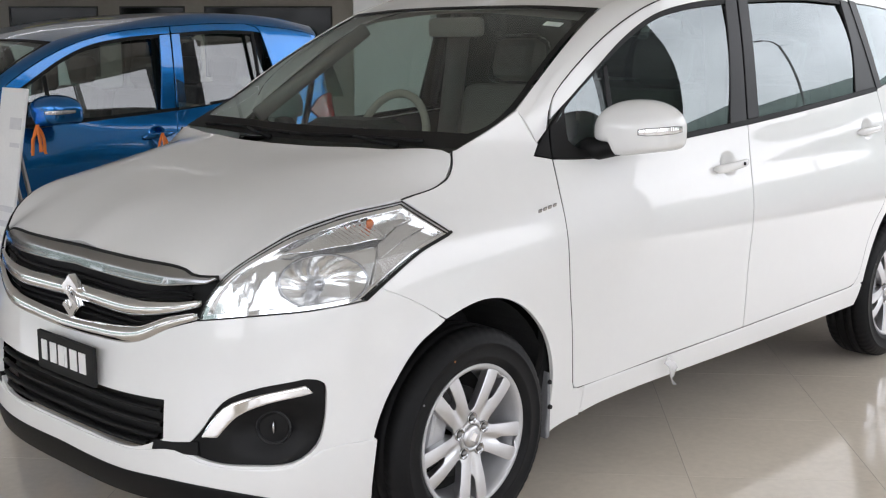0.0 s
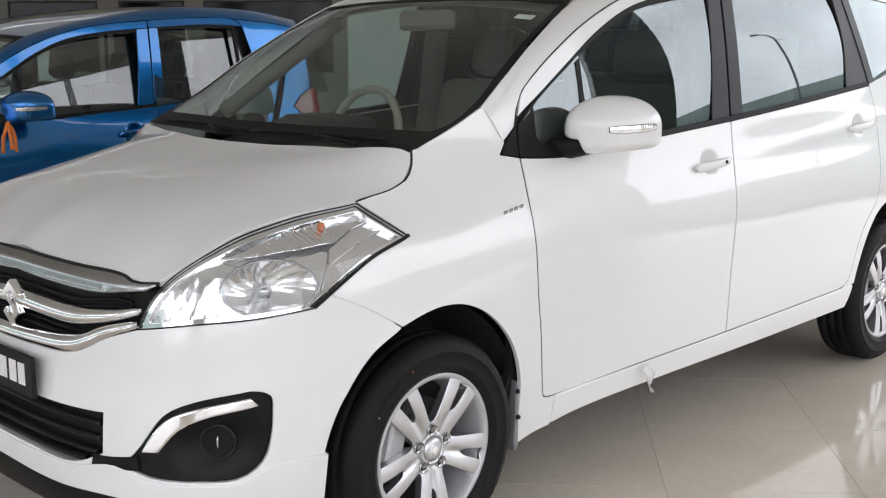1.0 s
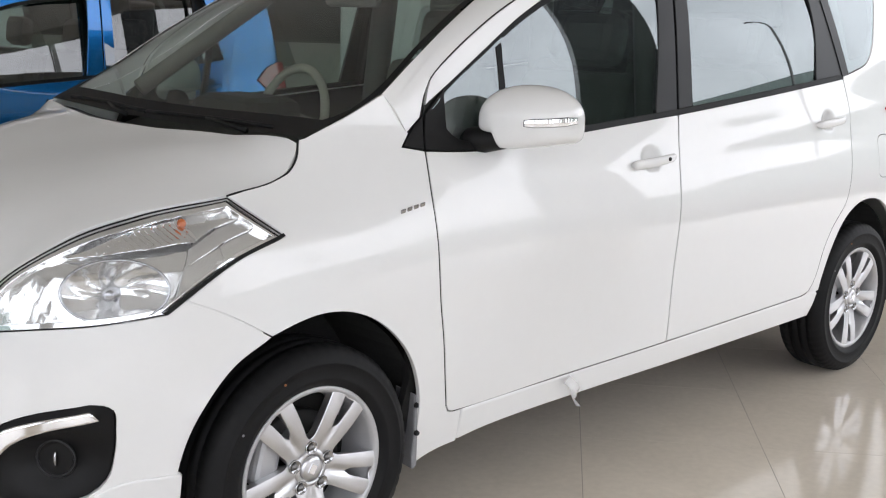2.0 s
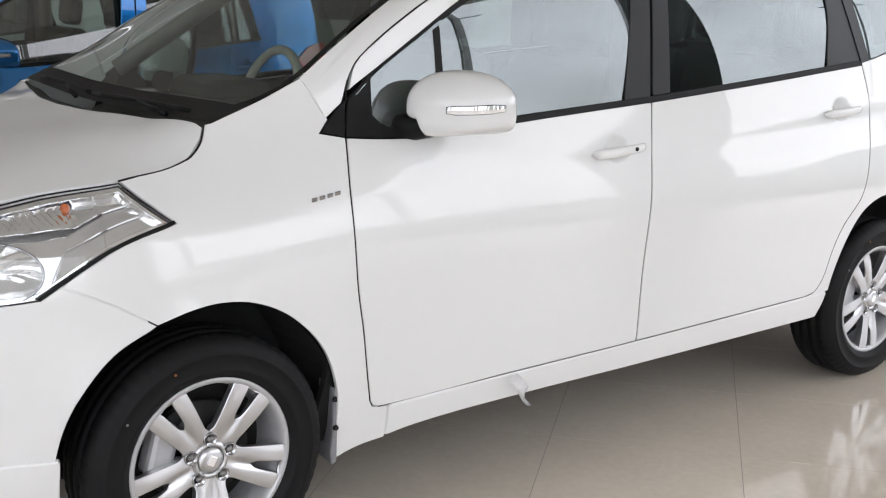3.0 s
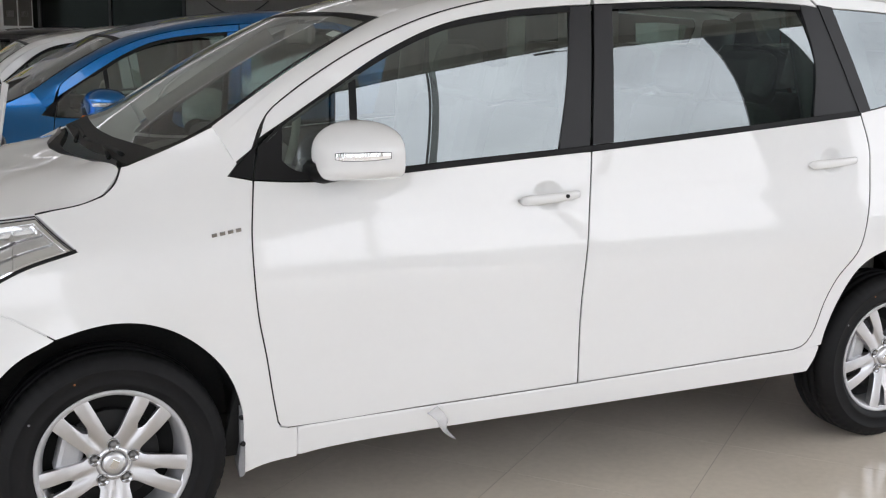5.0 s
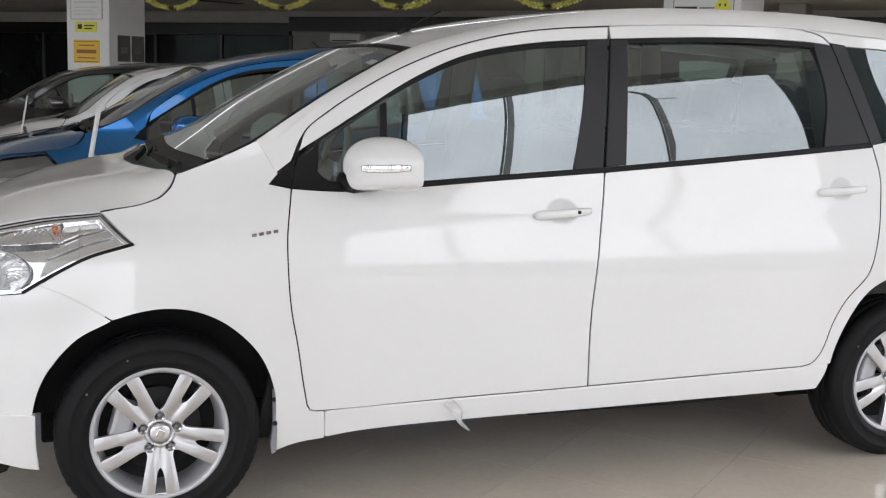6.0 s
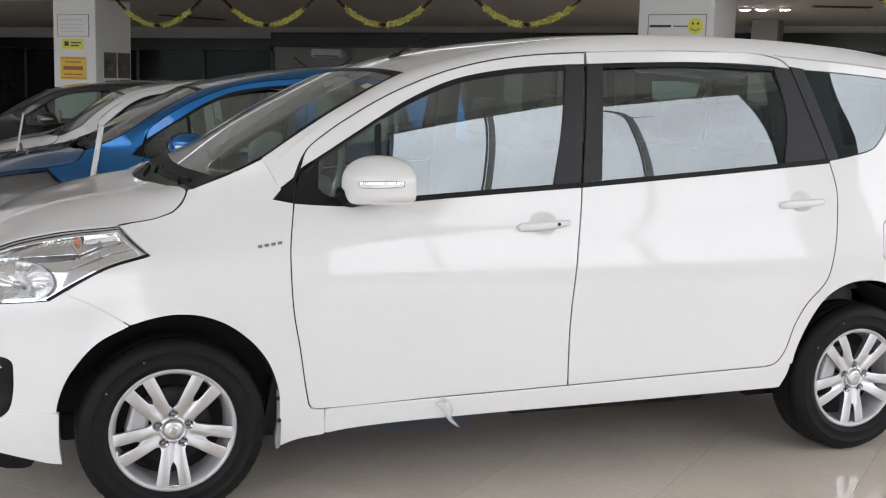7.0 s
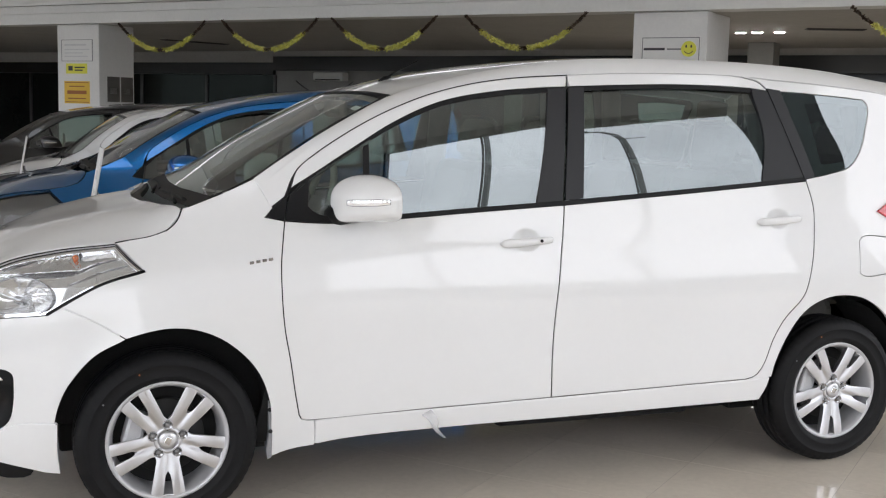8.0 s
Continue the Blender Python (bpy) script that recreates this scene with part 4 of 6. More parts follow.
        tl = ring(crv((2.925, 1.055), (3.06, 1.125), (3.24, 1.16), (3.44, 1.15)), crv((3.44, 1.15), (3.44, 0.86)), crv((3.44, 0.86), (3.24, 0.90), (3.06, 0.985), (2.925, 1.055)))
        self.pair("tail_lamp", self.cut(SIDE, [tl], 0.04, off=0.012, thick=0.015), M["red"])

        # nose
        bumper = ring(crv((NOSE, 0.30), (-0.87, 0.296), (-0.728, 0.302), (-0.606, 0.290), (-0.44, 0.246), (-0.312, 0.215)), crv(*ARCH_FB), crv(*SEAM[::-1]), crv((-0.3185, 0.771), (-0.352, 0.746)), crv(*LAMP_BASE), crv(*GRILLE_LOW), crv((NOSE, 0.607), (NOSE, 0.30)))
        notch = whole(ring(*[crv(*c) for c in NOTCH], crv((NOSE, 0.357), (NOSE, 0.490))), 0, NOSE)
        bumper = whole(bumper, 0, NOSE)
        far_fog = lambda lp: np.stack([2 * NOSE - lp[:, 0], lp[:, 1]], 1)
        self.fog = ring(crv((-0.70, 0.382), (-0.672, 0.424), (-0.622, 0.516), (-0.57, 0.546), (-0.476, 0.567)), crv((-0.476, 0.567), (-0.452, 0.563), (-0.436, 0.551), (-0.431, 0.532), ds=0.01), crv((-0.431, 0.532), (-0.428, 0.455), (-0.440, 0.388), (-0.475, 0.354), (-0.556, 0.350), (-0.655, 0.36), (-0.70, 0.382)))
        self.bumper = self.put("front_bumper", self.cut(SIDE, [bumper, self.fog, far_fog(self.fog), notch], 0.04, inset=0.003, relief=flare), P)
        # upper edge of the headlamp hides under bonnet and fender
        lip = ring(crv((NOSE, 0.292), (-0.87, 0.288), (-0.728, 0.294), (-0.606, 0.280), (-0.50, 0.250), (-0.38, 0.222)), crv((-0.38, 0.222), (-0.40, 0.200), (-0.46, 0.192)), crv((-0.46, 0.192), (-0.606, 0.222), (-0.728, 0.230), (-0.9, 0.226), (NOSE, 0.226)), crv((NOSE, 0.226), (NOSE, 0.292)))
        link = ring(crv((-0.772, 0.392), (-0.74, 0.393), (-0.672, 0.404)), crv((-0.672, 0.404), (-0.668, 0.372)), crv((-0.668, 0.372), (-0.725, 0.370), (-0.775, 0.368)), crv((-0.775, 0.368), (-0.772, 0.392)))
        self.pair("bumper_trim", self.cut(SIDE, [link], 0.02, off=0.002, thick=0.012, inset=0.0, lip=0.002), M["black"], (self.bumper, self.bumper))
        self.put("bumper_lip", self.cut(SIDE, [whole(lip, 0, NOSE)], 0.04, off=0.006, thick=0.03, inset=0.0, lip=0.006), M["black"], self.bumper)
        skirt = ring(crv((NOSE, 0.348), (-0.95, 0.348), (-0.822, 0.352), (-0.72, 0.374), (-0.655, 0.350), (-0.556, 0.341), (-0.472, 0.345), (-0.436, 0.372), (-0.40, 0.386), (-0.312, 0.389)), crv((-0.312, 0.388), (-0.309, 0.213)),
                     crv((-0.309, 0.213), (-0.44, 0.242), (-0.606, 0.288), (-0.728, 0.300), (-0.87, 0.294), (NOSE, 0.298)), crv((NOSE, 0.298), (NOSE, 0.348)))
        self.put("bumper_skirt", self.cut(SIDE, [whole(skirt, 0, NOSE)], 0.03, off=0.006, thick=0.01, inset=0.002, lip=0.004, relief=flare), P, self.bumper)

    # ---- dark backing, glass and black trim
    def trim(self):
        back = ring(crv((0.30, 0.25), (2.35, 0.29)), crv((2.35, 0.29), (2.395, 0.43), (2.45, 0.57), (2.53, 0.68), (2.64, 0.745)), crv((2.64, 0.745), (2.64, 1.10)), crv((2.64, 1.10), (2.572, 1.17)), crv(*BELT_R[::-1]), crv(*BELT[::-1]), crv((0.408, 1.04), (0.34, 1.05)), crv((0.34, 1.05), (0.30, 0.80)), crv((0.30, 0.8), (0.34, 0.45)), crv((0.34, 0.45), (0.30, 0.25)))
        self.pair("inner_panel", self.cut(SIDE, [back], 0.10, off=-0.035, inset=0.0, thick=0.02), M["gap"])
        # front side window set
        g = ring(crv((0.427, 1.127), *WIN_TOP[::-1][1:]), crv((1.498, 1.533), (1.465, 1.092)), crv(*BELT[::-1]), crv((0.408, 1.040), (0.427, 1.127)))
        self.pair("window_glass", self.cut(FRONT_PANE if self.detail else SMALL_FRONT, [g], 0.06, off=-0.008, inset=0.006, thick=0.003, lip=0.0005), self.pane, self.fd)
        g2 = ring(crv(*RWIN_TOP[::-1]), crv((2.408, 1.545), (2.572, 1.182)), crv(*BELT_R[::-1]), crv((1.465, 1.092), (1.508, 1.535)))
        self.pair("window_glass", self.cut(REAR_PANE if self.detail else SMALL_REAR, [g2], 0.06, off=-0.008, inset=0.006, thick=0.003, lip=0.0005), self.pane, self.rd)
        bl = [(x, z + 0.015) for x, z in BELT]
        blr = [(x, z + 0.015) for x, z in BELT_R]
        kw = dict(off=0.0015, inset=0.0005, thick=0.012, lip=0.002)
        self.pair("belt_strip", self.cut(SIDE, [ring(crv(*BELT[2:]), crv(*bl[::-1][:-2]))], 0.03, **kw), M["black"], self.fd)
        self.pair("belt_strip", self.cut(SIDE, [ring(crv(*BELT_R), crv(*blr[::-1]))], 0.03, **kw), M["black"], self.rd)
        self.pair("pillar_cover", self.cut(SIDE, [ring(crv((1.421, 1.529), (1.498, 1.533)), crv((1.498, 1.533), (1.462, 1.107)), crv((1.462, 1.107), (1.352, 1.098)), crv((1.352, 1.098), (1.39, 1.30), (1.421, 1.529)))], 0.04, off=0.0, inset=0.003), M["applique"] if self.detail else M[self.paint], self.fd)
        self.pair("pillar_cover", self.cut(SIDE, [ring(crv((1.507, 1.534), (1.574, 1.538)), crv((1.574, 1.538), (1.548, 1.115)), crv((1.548, 1.115), (1.470, 1.108)), crv((1.470, 1.108), (1.507, 1.534)))], 0.04, off=0.0, inset=0.003), M["applique"] if self.detail else M[self.paint], self.rd)
        if not self.detail:
            self.pair("window_divider", self.cut(SIDE, [ring(crv((2.29, 1.553), (2.32, 1.553)), crv((2.32, 1.553), (2.36, 1.18)), crv((2.36, 1.18), (2.33, 1.178)), crv((2.33, 1.178), (2.29, 1.553)))], 0.04, off=0.0, inset=0.002), M["black"], self.rd)
        else:
            self.pair("pillar_cover", self.cut(SIDE, [ring(crv((2.331, 1.552), (2.408, 1.545)), crv((2.408, 1.545), (2.428, 1.54)), crv((2.428, 1.54), (2.572, 1.198)), crv((2.572, 1.198), (2.354, 1.180)), crv((2.354, 1.180), (2.376, 1.365), (2.331, 1.552)))], 0.04, off=0.0, inset=0.002), M["applique"], self.rd)
        self.pair("mirror_sail", self.cut(SIDE, [ring(crv((0.431, 1.130), (0.504, 1.194)), crv((0.504, 1.194), (0.494, 1.09)), crv((0.494, 1.09), (0.52, 1.066), (0.64, 1.054)), crv((0.64, 1.054), (0.64, 1.034)), crv((0.64, 1.034), *BELT[:3][::-1]), crv((0.408, 1.04), (0.431, 1.130)))], 0.03, off=0.001, inset=0.003), M["black"], self.fd)
        self.pair("corner_cover", self.cut(SIDE, [ring(crv((0.346, 1.053), (0.374, 1.084), (0.424, 1.128)), crv((0.424, 1.128), (0.406, 1.042)), crv((0.406, 1.042), (0.346, 1.053)))], 0.02, off=0.001, inset=0.002), M["black"], self.fender)
        self.pair("window_divider", self.cut(SIDE, [ring(crv((0.700, 1.298), (0.718, 1.309)), crv((0.718, 1.309), (0.712, 1.04)), crv((0.712, 1.04), (0.692, 1.04)), crv((0.692, 1.04), (0.700, 1.298)))], 0.03, off=0.001, inset=0.0), M["black"], self.fd)
        # thin run channels along the window tops
        run = lambda top, d: ring(crv(*top), crv(*[(x, z - d) for x, z in top[::-1]]))
        self.pair("window_run", self.cut(SIDE, [run(WIN_TOP[1:-1], 0.014)], 0.03, off=-0.003, inset=0.0, thick=0.004), M["black"], self.fd)
        self.pair("window_run", self.cut(SIDE, [run(RWIN_TOP[1:], 0.014)], 0.03, off=-0.003, inset=0.0, thick=0.004), M["black"], self.rd)
        # rubber seals in the shut lines
        if self.detail:
            for run_line, r, deep, doors in ((FD_FRONT[:-1], 0.0027, 0.0040, self.fd), (FD_TOP, 0.0021, 0.0016, self.fd), (FD_B, 0.0012, 0.0036, self.rd), (RD_REAR, 0.0013, 0.0022, self.rd), ([(0.480, 0.338), (0.911, 0.352), (1.419, 0.365), (1.9, 0.376), (2.286, 0.383)], 0.0011, 0.0012, self.sill)):
                line, out_n = frame_of(SIDE, crv(*run_line, ds=0.03))
                for sg, d in ((1, doors[0]), (-1, doors[1])):
                    tube("door_seal", list(self.warp((line - out_n * deep) * (1, sg, 1))), r, M["gap"] if d not in self.sill else M["cabin_grey"], d, 6)
        # underbody and cabin floor; underbody set low to darken the floor beneath
        self.block("underbody", (0.42, -0.45, 0.165), (2.44, 0.45, 0.30), "gap")
        self.block("underbody", (-0.34, -0.50, 0.20), (0.42, 0.50, 0.30), "gap")
        self.block("underbody", (2.44, -0.50, 0.165), (3.34, 0.50, 0.30), "gap")
        self.block("trailing_arm", (2.44, 0.45, 0.215), (2.70, 0.58, 0.30), "gap", 0.04)
        self.block("trailing_arm", (2.44, -0.58, 0.215), (2.70, -0.45, 0.30), "gap", 0.04)
        # muffler and tank blocks: unseen, added to darken the floor under the car
        self.block("exhaust_muffler", (2.40, 0.18, 0.125), (3.28, 0.62, 0.25), "gap", 0.04)
        self.block("fuel_tank", (1.35, -0.48, 0.155), (2.25, 0.48, 0.20), "gap", 0.03)
        self.block("axle_beam", (2.66, -0.62, 0.20), (2.80, 0.62, 0.30), "gap", 0.03)
        self.block("front_crossmember", (-0.20, -0.50, 0.155), (0.60, 0.50, 0.20), "gap", 0.03)
        self.block("bulkhead", (-0.02 + 0.42, -0.70, 0.3), (0.44, 0.70, 1.0), "gap")
        self.block("engine_bay", (-0.66, -0.45, 0.30), (0.40, 0.45, 0.78), "gap")
        # unseen block at the tail, added to keep light off the floor below
        self.block("rear_valance", (3.30, -0.70, 0.17), (3.40, 0.70, 0.36), "gap", 0.03)
        self.block("rear_floor", (2.35, -0.50, 0.30), (3.38, 0.50, 0.62), "gap")
        cowl = ring(crv((0.085, -0.665), (0.055, -0.45), (0.012, -0.2), (0.0, 0)), crv((0.0, 0), (-0.052, 0)), crv((-0.052, 0.0), (-0.034, -0.2), (0.018, -0.45), (0.062, -0.655)), crv((0.062, -0.655), (0.085, -0.665)))
        COWL = Height([(x, y, z - 0.012) for x, y, z in HOOD_REAR] + [(x, y, z - 0.004) for x, y, z in SCREEN_LOW])
        self.put("cowl", self.cut(COWL, [whole(cowl, 1, 0)], 0.02, inset=0.0, thick=0.02), M["black"])

    def block(self, name, lo, hi, material, bevel=0.01, parent=None, label="", m=None):
        return box(name, lo, hi, M[material], parent or self.root, bevel, m=m, label=label, warp=None if self.warp is same else self.warp)

    # ---- cabin
    def cabin(self):
        s = self.root
        lining = M["beige"] if self.detail else M["cabin_dark"]
        w = None if self.warp is same else self.warp
        dash = Loft([(0.30, -0.66, 0.98), (0.22, -0.3, 1.0), (0.20, 0, 1.0)], [(0.72, -0.66, 0.98), (0.72, -0.3, 1.0), (0.70, 0, 1.0)], 0.045, (0, 0, 1))
        self.pair("dashboard", (sheet(dash, [ring(crv((0, 0), (1, 0)), crv((1, 0), (1, 1)), crv((1, 1), (0, 1)), crv((0, 1), (0, 0)))], 0.1, inset=0.0, thick=0.22, lip=0.02)), M["cabin_dark"])
        self.block("instrument_hood", (0.50, 0.18, 1.0), (0.74, 0.54, 1.10), "cabin_dark", 0.05)
        hl = Height([(0.80, -0.55, 1.44), (0.80, 0, 1.48), (1.5, -0.56, 1.575), (1.5, 0, 1.62), (2.4, -0.56, 1.60), (2.4, 0, 1.64), (3.1, -0.5, 1.55), (3.1, 0, 1.59)])
        self.put("headliner", (self.cut(hl, [whole(ring(crv((0.82, -0.56), (1.5, -0.58), (3.1, -0.52)), crv((3.1, -0.52), (3.1, 0)), crv((3.1, 0), (0.80, 0)), crv((0.80, 0), (0.82, -0.56))), 1, 0)], 0.15, inset=0.0, thick=0.0)), lining)
        for name, a, b, r in (("a_pillar_trim", (0.38, -0.635, 1.11), (0.84, -0.545, 1.425), 0.03), ("b_pillar_trim", (1.46, -0.70, 0.9), (1.48, -0.62, 1.55), 0.05), ("c_pillar_trim", (2.48, -0.70, 1.0), (2.40, -0.61, 1.55), 0.05), ("d_pillar_trim", (3.02, -0.66, 1.1), (2.98, -0.56, 1.5), 0.08)):
            for sg in (1, -1):
                p = [np.array(a) * (1, sg, 1), (np.array(a) + np.array(b)) / 2 * (1, sg, 1), np.array(b) * (1, sg, 1)]
                p = [self.warp(np.array([q]))[0] for q in p]
                tube(name, p, r, M["cabin_grey"] if self.detail else lining, s, 8)
        for x, y in ((1.18, -0.36), (1.18, 0.36), (2.0, -0.38), (2.0, 0.02), (2.0, 0.38), (2.72, -0.3), (2.72, 0.3)):
            self.seat(x, y, 0.25 if x < 1.5 else (0.19 if x < 2.5 else 0.26))
        wheel = tube("steering_wheel", [self.warp(np.array([(0.80 + 0.13 * math.sin(t) * 0.45, 0.36 + 0.185 * math.cos(t), 1.0 + 0.185 * math.sin(t))]))[0] for t in np.linspace(0, 2 * math.pi, 33)[:-1]], 0.016, M["beige"], s, 8, closed=True)
        tube("spoke", [self.warp(np.array([q]))[0] for q in ((0.80, 0.18, 1.0), (0.79, 0.36, 0.985), (0.80, 0.54, 1.0))], [0.02, 0.06, 0.02], M["cabin_grey"], wheel, 8)
        mr = self.block("room_mirror", (0.765, -0.13, 1.395), (0.80, 0.13, 1.465), "cabin_grey", 0.02)
        tube("mirror_stalk", [self.warp(np.array([q]))[0] for q in ((0.79, 0, 1.45), (0.79, 0, 1.478))], 0.012, M["cabin_dark"], mr, 8)

    def seat(self, x, y, hw):
        cloth = "seat" if self.detail else "cabin_dark"
        st = self.block("seat", (x - 0.30, y - hw, 0.48), (x + 0.22, y + hw, 0.66), cloth, 0.06)
        tilt = pose(x + 0.20, y, 0.62, 0, 14, 0)
        self.block("backrest", (-0.07, -hw, 0.0), (0.09, hw, 0.60), cloth, 0.055, st, m=tilt)
        self.block("headrest", (-0.05, -0.12, 0.62), (0.06, 0.12, 0.80), cloth, 0.045, st, m=tilt)
        if self.detail:
            f = self.block("plastic_cover", (-0.066, -0.135, 0.60), (0.075, 0.135, 0.815), "film", 0.045, st, m=tilt)
            for v in f.data.vertices:
                v.co += Vector((noise.noise(v.co * 14), noise.noise(v.co * 14 + Vector((3, 1, 2))), noise.noise(v.co * 14 + Vector((7, 5, 4))))) * 0.012

    # ---- headlamps
    def lamps(self):
        out = ring(crv(*LAMP_TOP), crv((-0.181, 0.965), (-0.125, 0.921), (-0.073, 0.881)), crv(*LAMP_LOW), crv(*LAMP_BASE))
        eye = np.array([(-0.445, 0.803)])
        cen, nor = (q[0] for q in frame_of(SIDE, eye))
        along = (SIDE.f(eye + (1e-3, 0)) - SIDE.f(eye - (1e-3, 0)))[0] / 2e-3
        rate = np.linalg.norm(along)
        along /= rate
        rise = np.cross(nor, along)
        rise *= np.sign(rise[2])
        RU, RW = 0.108, 0.064
        hole = np.array([(eye[0, 0] + RU / rate * math.cos(t), eye[0, 1] + RW * math.sin(t)) for t in np.linspace(0, 2 * math.pi, 49)[:-1]])
        swell = lambda uv: 0.012 * np.sin(np.clip((uv[:, 0] + 0.72) / 0.20, 0, 1) * math.pi) - 0.006 * np.clip((uv[:, 1] - 0.84) / 0.05, 0, 1) + 0.0010 * np.sin(uv[:, 0] * 165 - uv[:, 1] * 60) * np.clip((-0.44 - uv[:, 0]) / 0.04, 0, 1)
        hous = self.pair("headlamp", self.cut(SIDE, [out, hole] if self.detail else [out], 0.012 if self.detail else 0.02, off=-0.030, inset=0.002, thick=0.0, relief=swell), M["reflector"] if self.detail else M["cabin_grey"])
        self.pair("bezel", self.cut(SIDE, [out, grow(out, -0.003)], 0.03, off=0.0005, inset=0.0015, thick=0.005, lip=0.0005), M["black"], hous)
        self.pair("lens", self.cut(SIDE, [out], 0.04, off=0.002, inset=0.005, thick=0.0), M["lens"], hous)
        if not self.detail:
            return
        seal = ring(crv(*LAMP_LOW), crv(*[(a - 0.003 - 0.005 * t, z + 0.0045) for t, (a, z) in zip((1, 0.6, 0.3, 0), LAMP_LOW[::-1])]))
        self.pair("seal", self.cut(SIDE, [seal], 0.02, off=0.0025, inset=0.0, thick=0.006, lip=0.001), M["black"], hous)
        # inner frame, lamp bowls, indicator
        self.pair("inner_frame", self.cut(SIDE, [grow(out, -0.003), grow(out, -0.012)], 0.02, off=-0.008, inset=0.0, thick=0.024, lip=0.002), M["chrome"], hous)
        # deep oval bowl with a bright rim, set into the housing
        base, n = cen - nor * 0.020, 48
        for sg, h in ((1, hous[0]), (-1, hous[1])):
            verts, faces = [], []
            for i in range(15):
                r = 0.06 + 0.94 * i / 14
                for k in range(n):
                    t = 2 * math.pi * k / n
                    flute = 0.0030 * math.cos(11 * t + 9 * r) * max(0.0, min(1.0, (r - 0.3) / 0.2)) * (1 if math.sin(t) > -0.2 else 0.3)
                    verts.append((base + along * RU * r * math.cos(t) + rise * RW * r * math.sin(t) - nor * (0.040 * (1 - r * r) + flute)) * (1, sg, 1))
            for i in range(14):
                for k in range(n):
                    f = (i * n + k, i * n + (k + 1) % n, (i + 1) * n + (k + 1) % n, (i + 1) * n + k)
                    faces.append(f if sg > 0 else f[::-1])
            bowl = link_mesh("reflector_bowl", verts, faces, M["reflector"], h)
            tube("bowl_rim", [(base + along * (RU + 0.002) * math.cos(t) + rise * (RW + 0.002) * math.sin(t)) * (1, sg, 1) for t in np.linspace(0, 2 * math.pi, n + 1)[:-1]], 0.0032, M["satin_chrome"], bowl, 8, closed=True)
        # stepped reflector bands at the outer end, in two lengths
        top_line, low_line = crv((-0.292, 0.945), (-0.240, 0.953), (-0.188, 0.957), ds=0.01), crv((-0.336, 0.768), (-0.285, 0.806), (-0.205, 0.851), (-0.092, 0.883), ds=0.01)
        at_line = lambda c, q: np.stack([np.interp(q, np.linspace(0, 1, len(c)), c[:, j]) for j in (0, 1)], 1)
        for f0, f1 in ((0.02, 0.30), (0.31, 0.58), (0.59, 0.97)):
            for s0, s1, deep in ((0.02, 0.47, 0.010), (0.485, 0.97, 0.007)):
                q = np.linspace(s0, s1, 12)
                upper = at_line(top_line, q) * (1 - f0) + at_line(low_line, q) * f0
                lower = at_line(top_line, q) * (1 - f1) + at_line(low_line, q) * f1
                ramp = lambda uv, u=upper, w=lower, d=deep: d * np.clip((np.interp(uv[:, 0], u[:, 0], u[:, 1]) - uv[:, 1]) / np.maximum(np.interp(uv[:, 0], u[:, 0], u[:, 1]) - np.interp(uv[:, 0], w[:, 0], w[:, 1]), 0.004), 0, 1) ** 1.4
                self.pair("reflector_step", self.cut(SIDE, [ring(upper, lower[::-1])], 0.012, off=-0.026, inset=0.0, thick=0.004, lip=0.001, relief=ramp), M["reflector"], hous)
        ind = ring(crv((-0.55, 0.872), (-0.42, 0.920), (-0.30, 0.938)), crv((-0.30, 0.938), (-0.285, 0.900)), crv((-0.285, 0.900), (-0.42, 0.888), (-0.55, 0.872)))
        self.pair("indicator", self.cut(SIDE, [ind], 0.0045, off=-0.016, inset=0.0, thick=0.003, relief=lambda uv: 0.0022 * np.sin(uv[:, 0] * 420) * np.sin(uv[:, 1] * 420)), M["chrome"], hous)
        for sg, h in ((1, hous[0]), (-1, hous[1])):
            ax = Vector((-0.80, -0.60, 0.05)).normalized()
            tip = Vector(cen) - Vector(nor) * 0.058
            tube("bulb_shield", [(q.x, q.y * sg, q.z) for q in (tip, tip + ax * 0.034, tip + ax * 0.040)], [0.013, 0.014, 0.006], M["satin_chrome"], h, 14)
            tube("bulb_stem", [(q.x, q.y * sg, q.z) for q in (tip + Vector((0, 0, -0.012)), tip + Vector((0, 0, -0.045)))], [0.007, 0.010], M["black"], h, 10)
            c = SIDE.f(np.array([(-0.31, 0.922)]))[0]
            bm = bmesh.new()
            bmesh.ops.create_uvsphere(bm, u_segments=16, v_segments=10, radius=0.0105)
            bmesh.ops.transform(bm, matrix=Matrix.Translation((c[0] + 0.004, (c[1] + 0.010) * sg, c[2] - 0.002)), verts=bm.verts)
            part("indicator_bulb", bm, M["amber"], h, "amber indicator bulb", smooth=True)

    # ---- grille, plate, fog lamps
    def nose(self):
        up = whole(ring(crv(*HOOD_FRONT[::-1]), crv((-0.663, 0.811), (-0.675, 0.771), (-0.699, 0.703)), crv(*GRILLE_LOW), crv((NOSE, 0.607), (NOSE, 0.83))), 0, NOSE)
        gr = self.put("grille", self.cut(SIDE, [up], 0.06, off=-0.045, inset=-0.004, thick=0.0), M["gap"])
        top_l = [(-0.688, 0.793), (-0.80, 0.776), (-0.95, 0.776), (NOSE, 0.780)]
        band = whole(ring(crv(*HOOD_FRONT[::-1]), crv((-0.663, 0.811), (-0.688, 0.793)), crv(*top_l), crv((NOSE, 0.780), (NOSE, 0.83))), 0, NOSE)
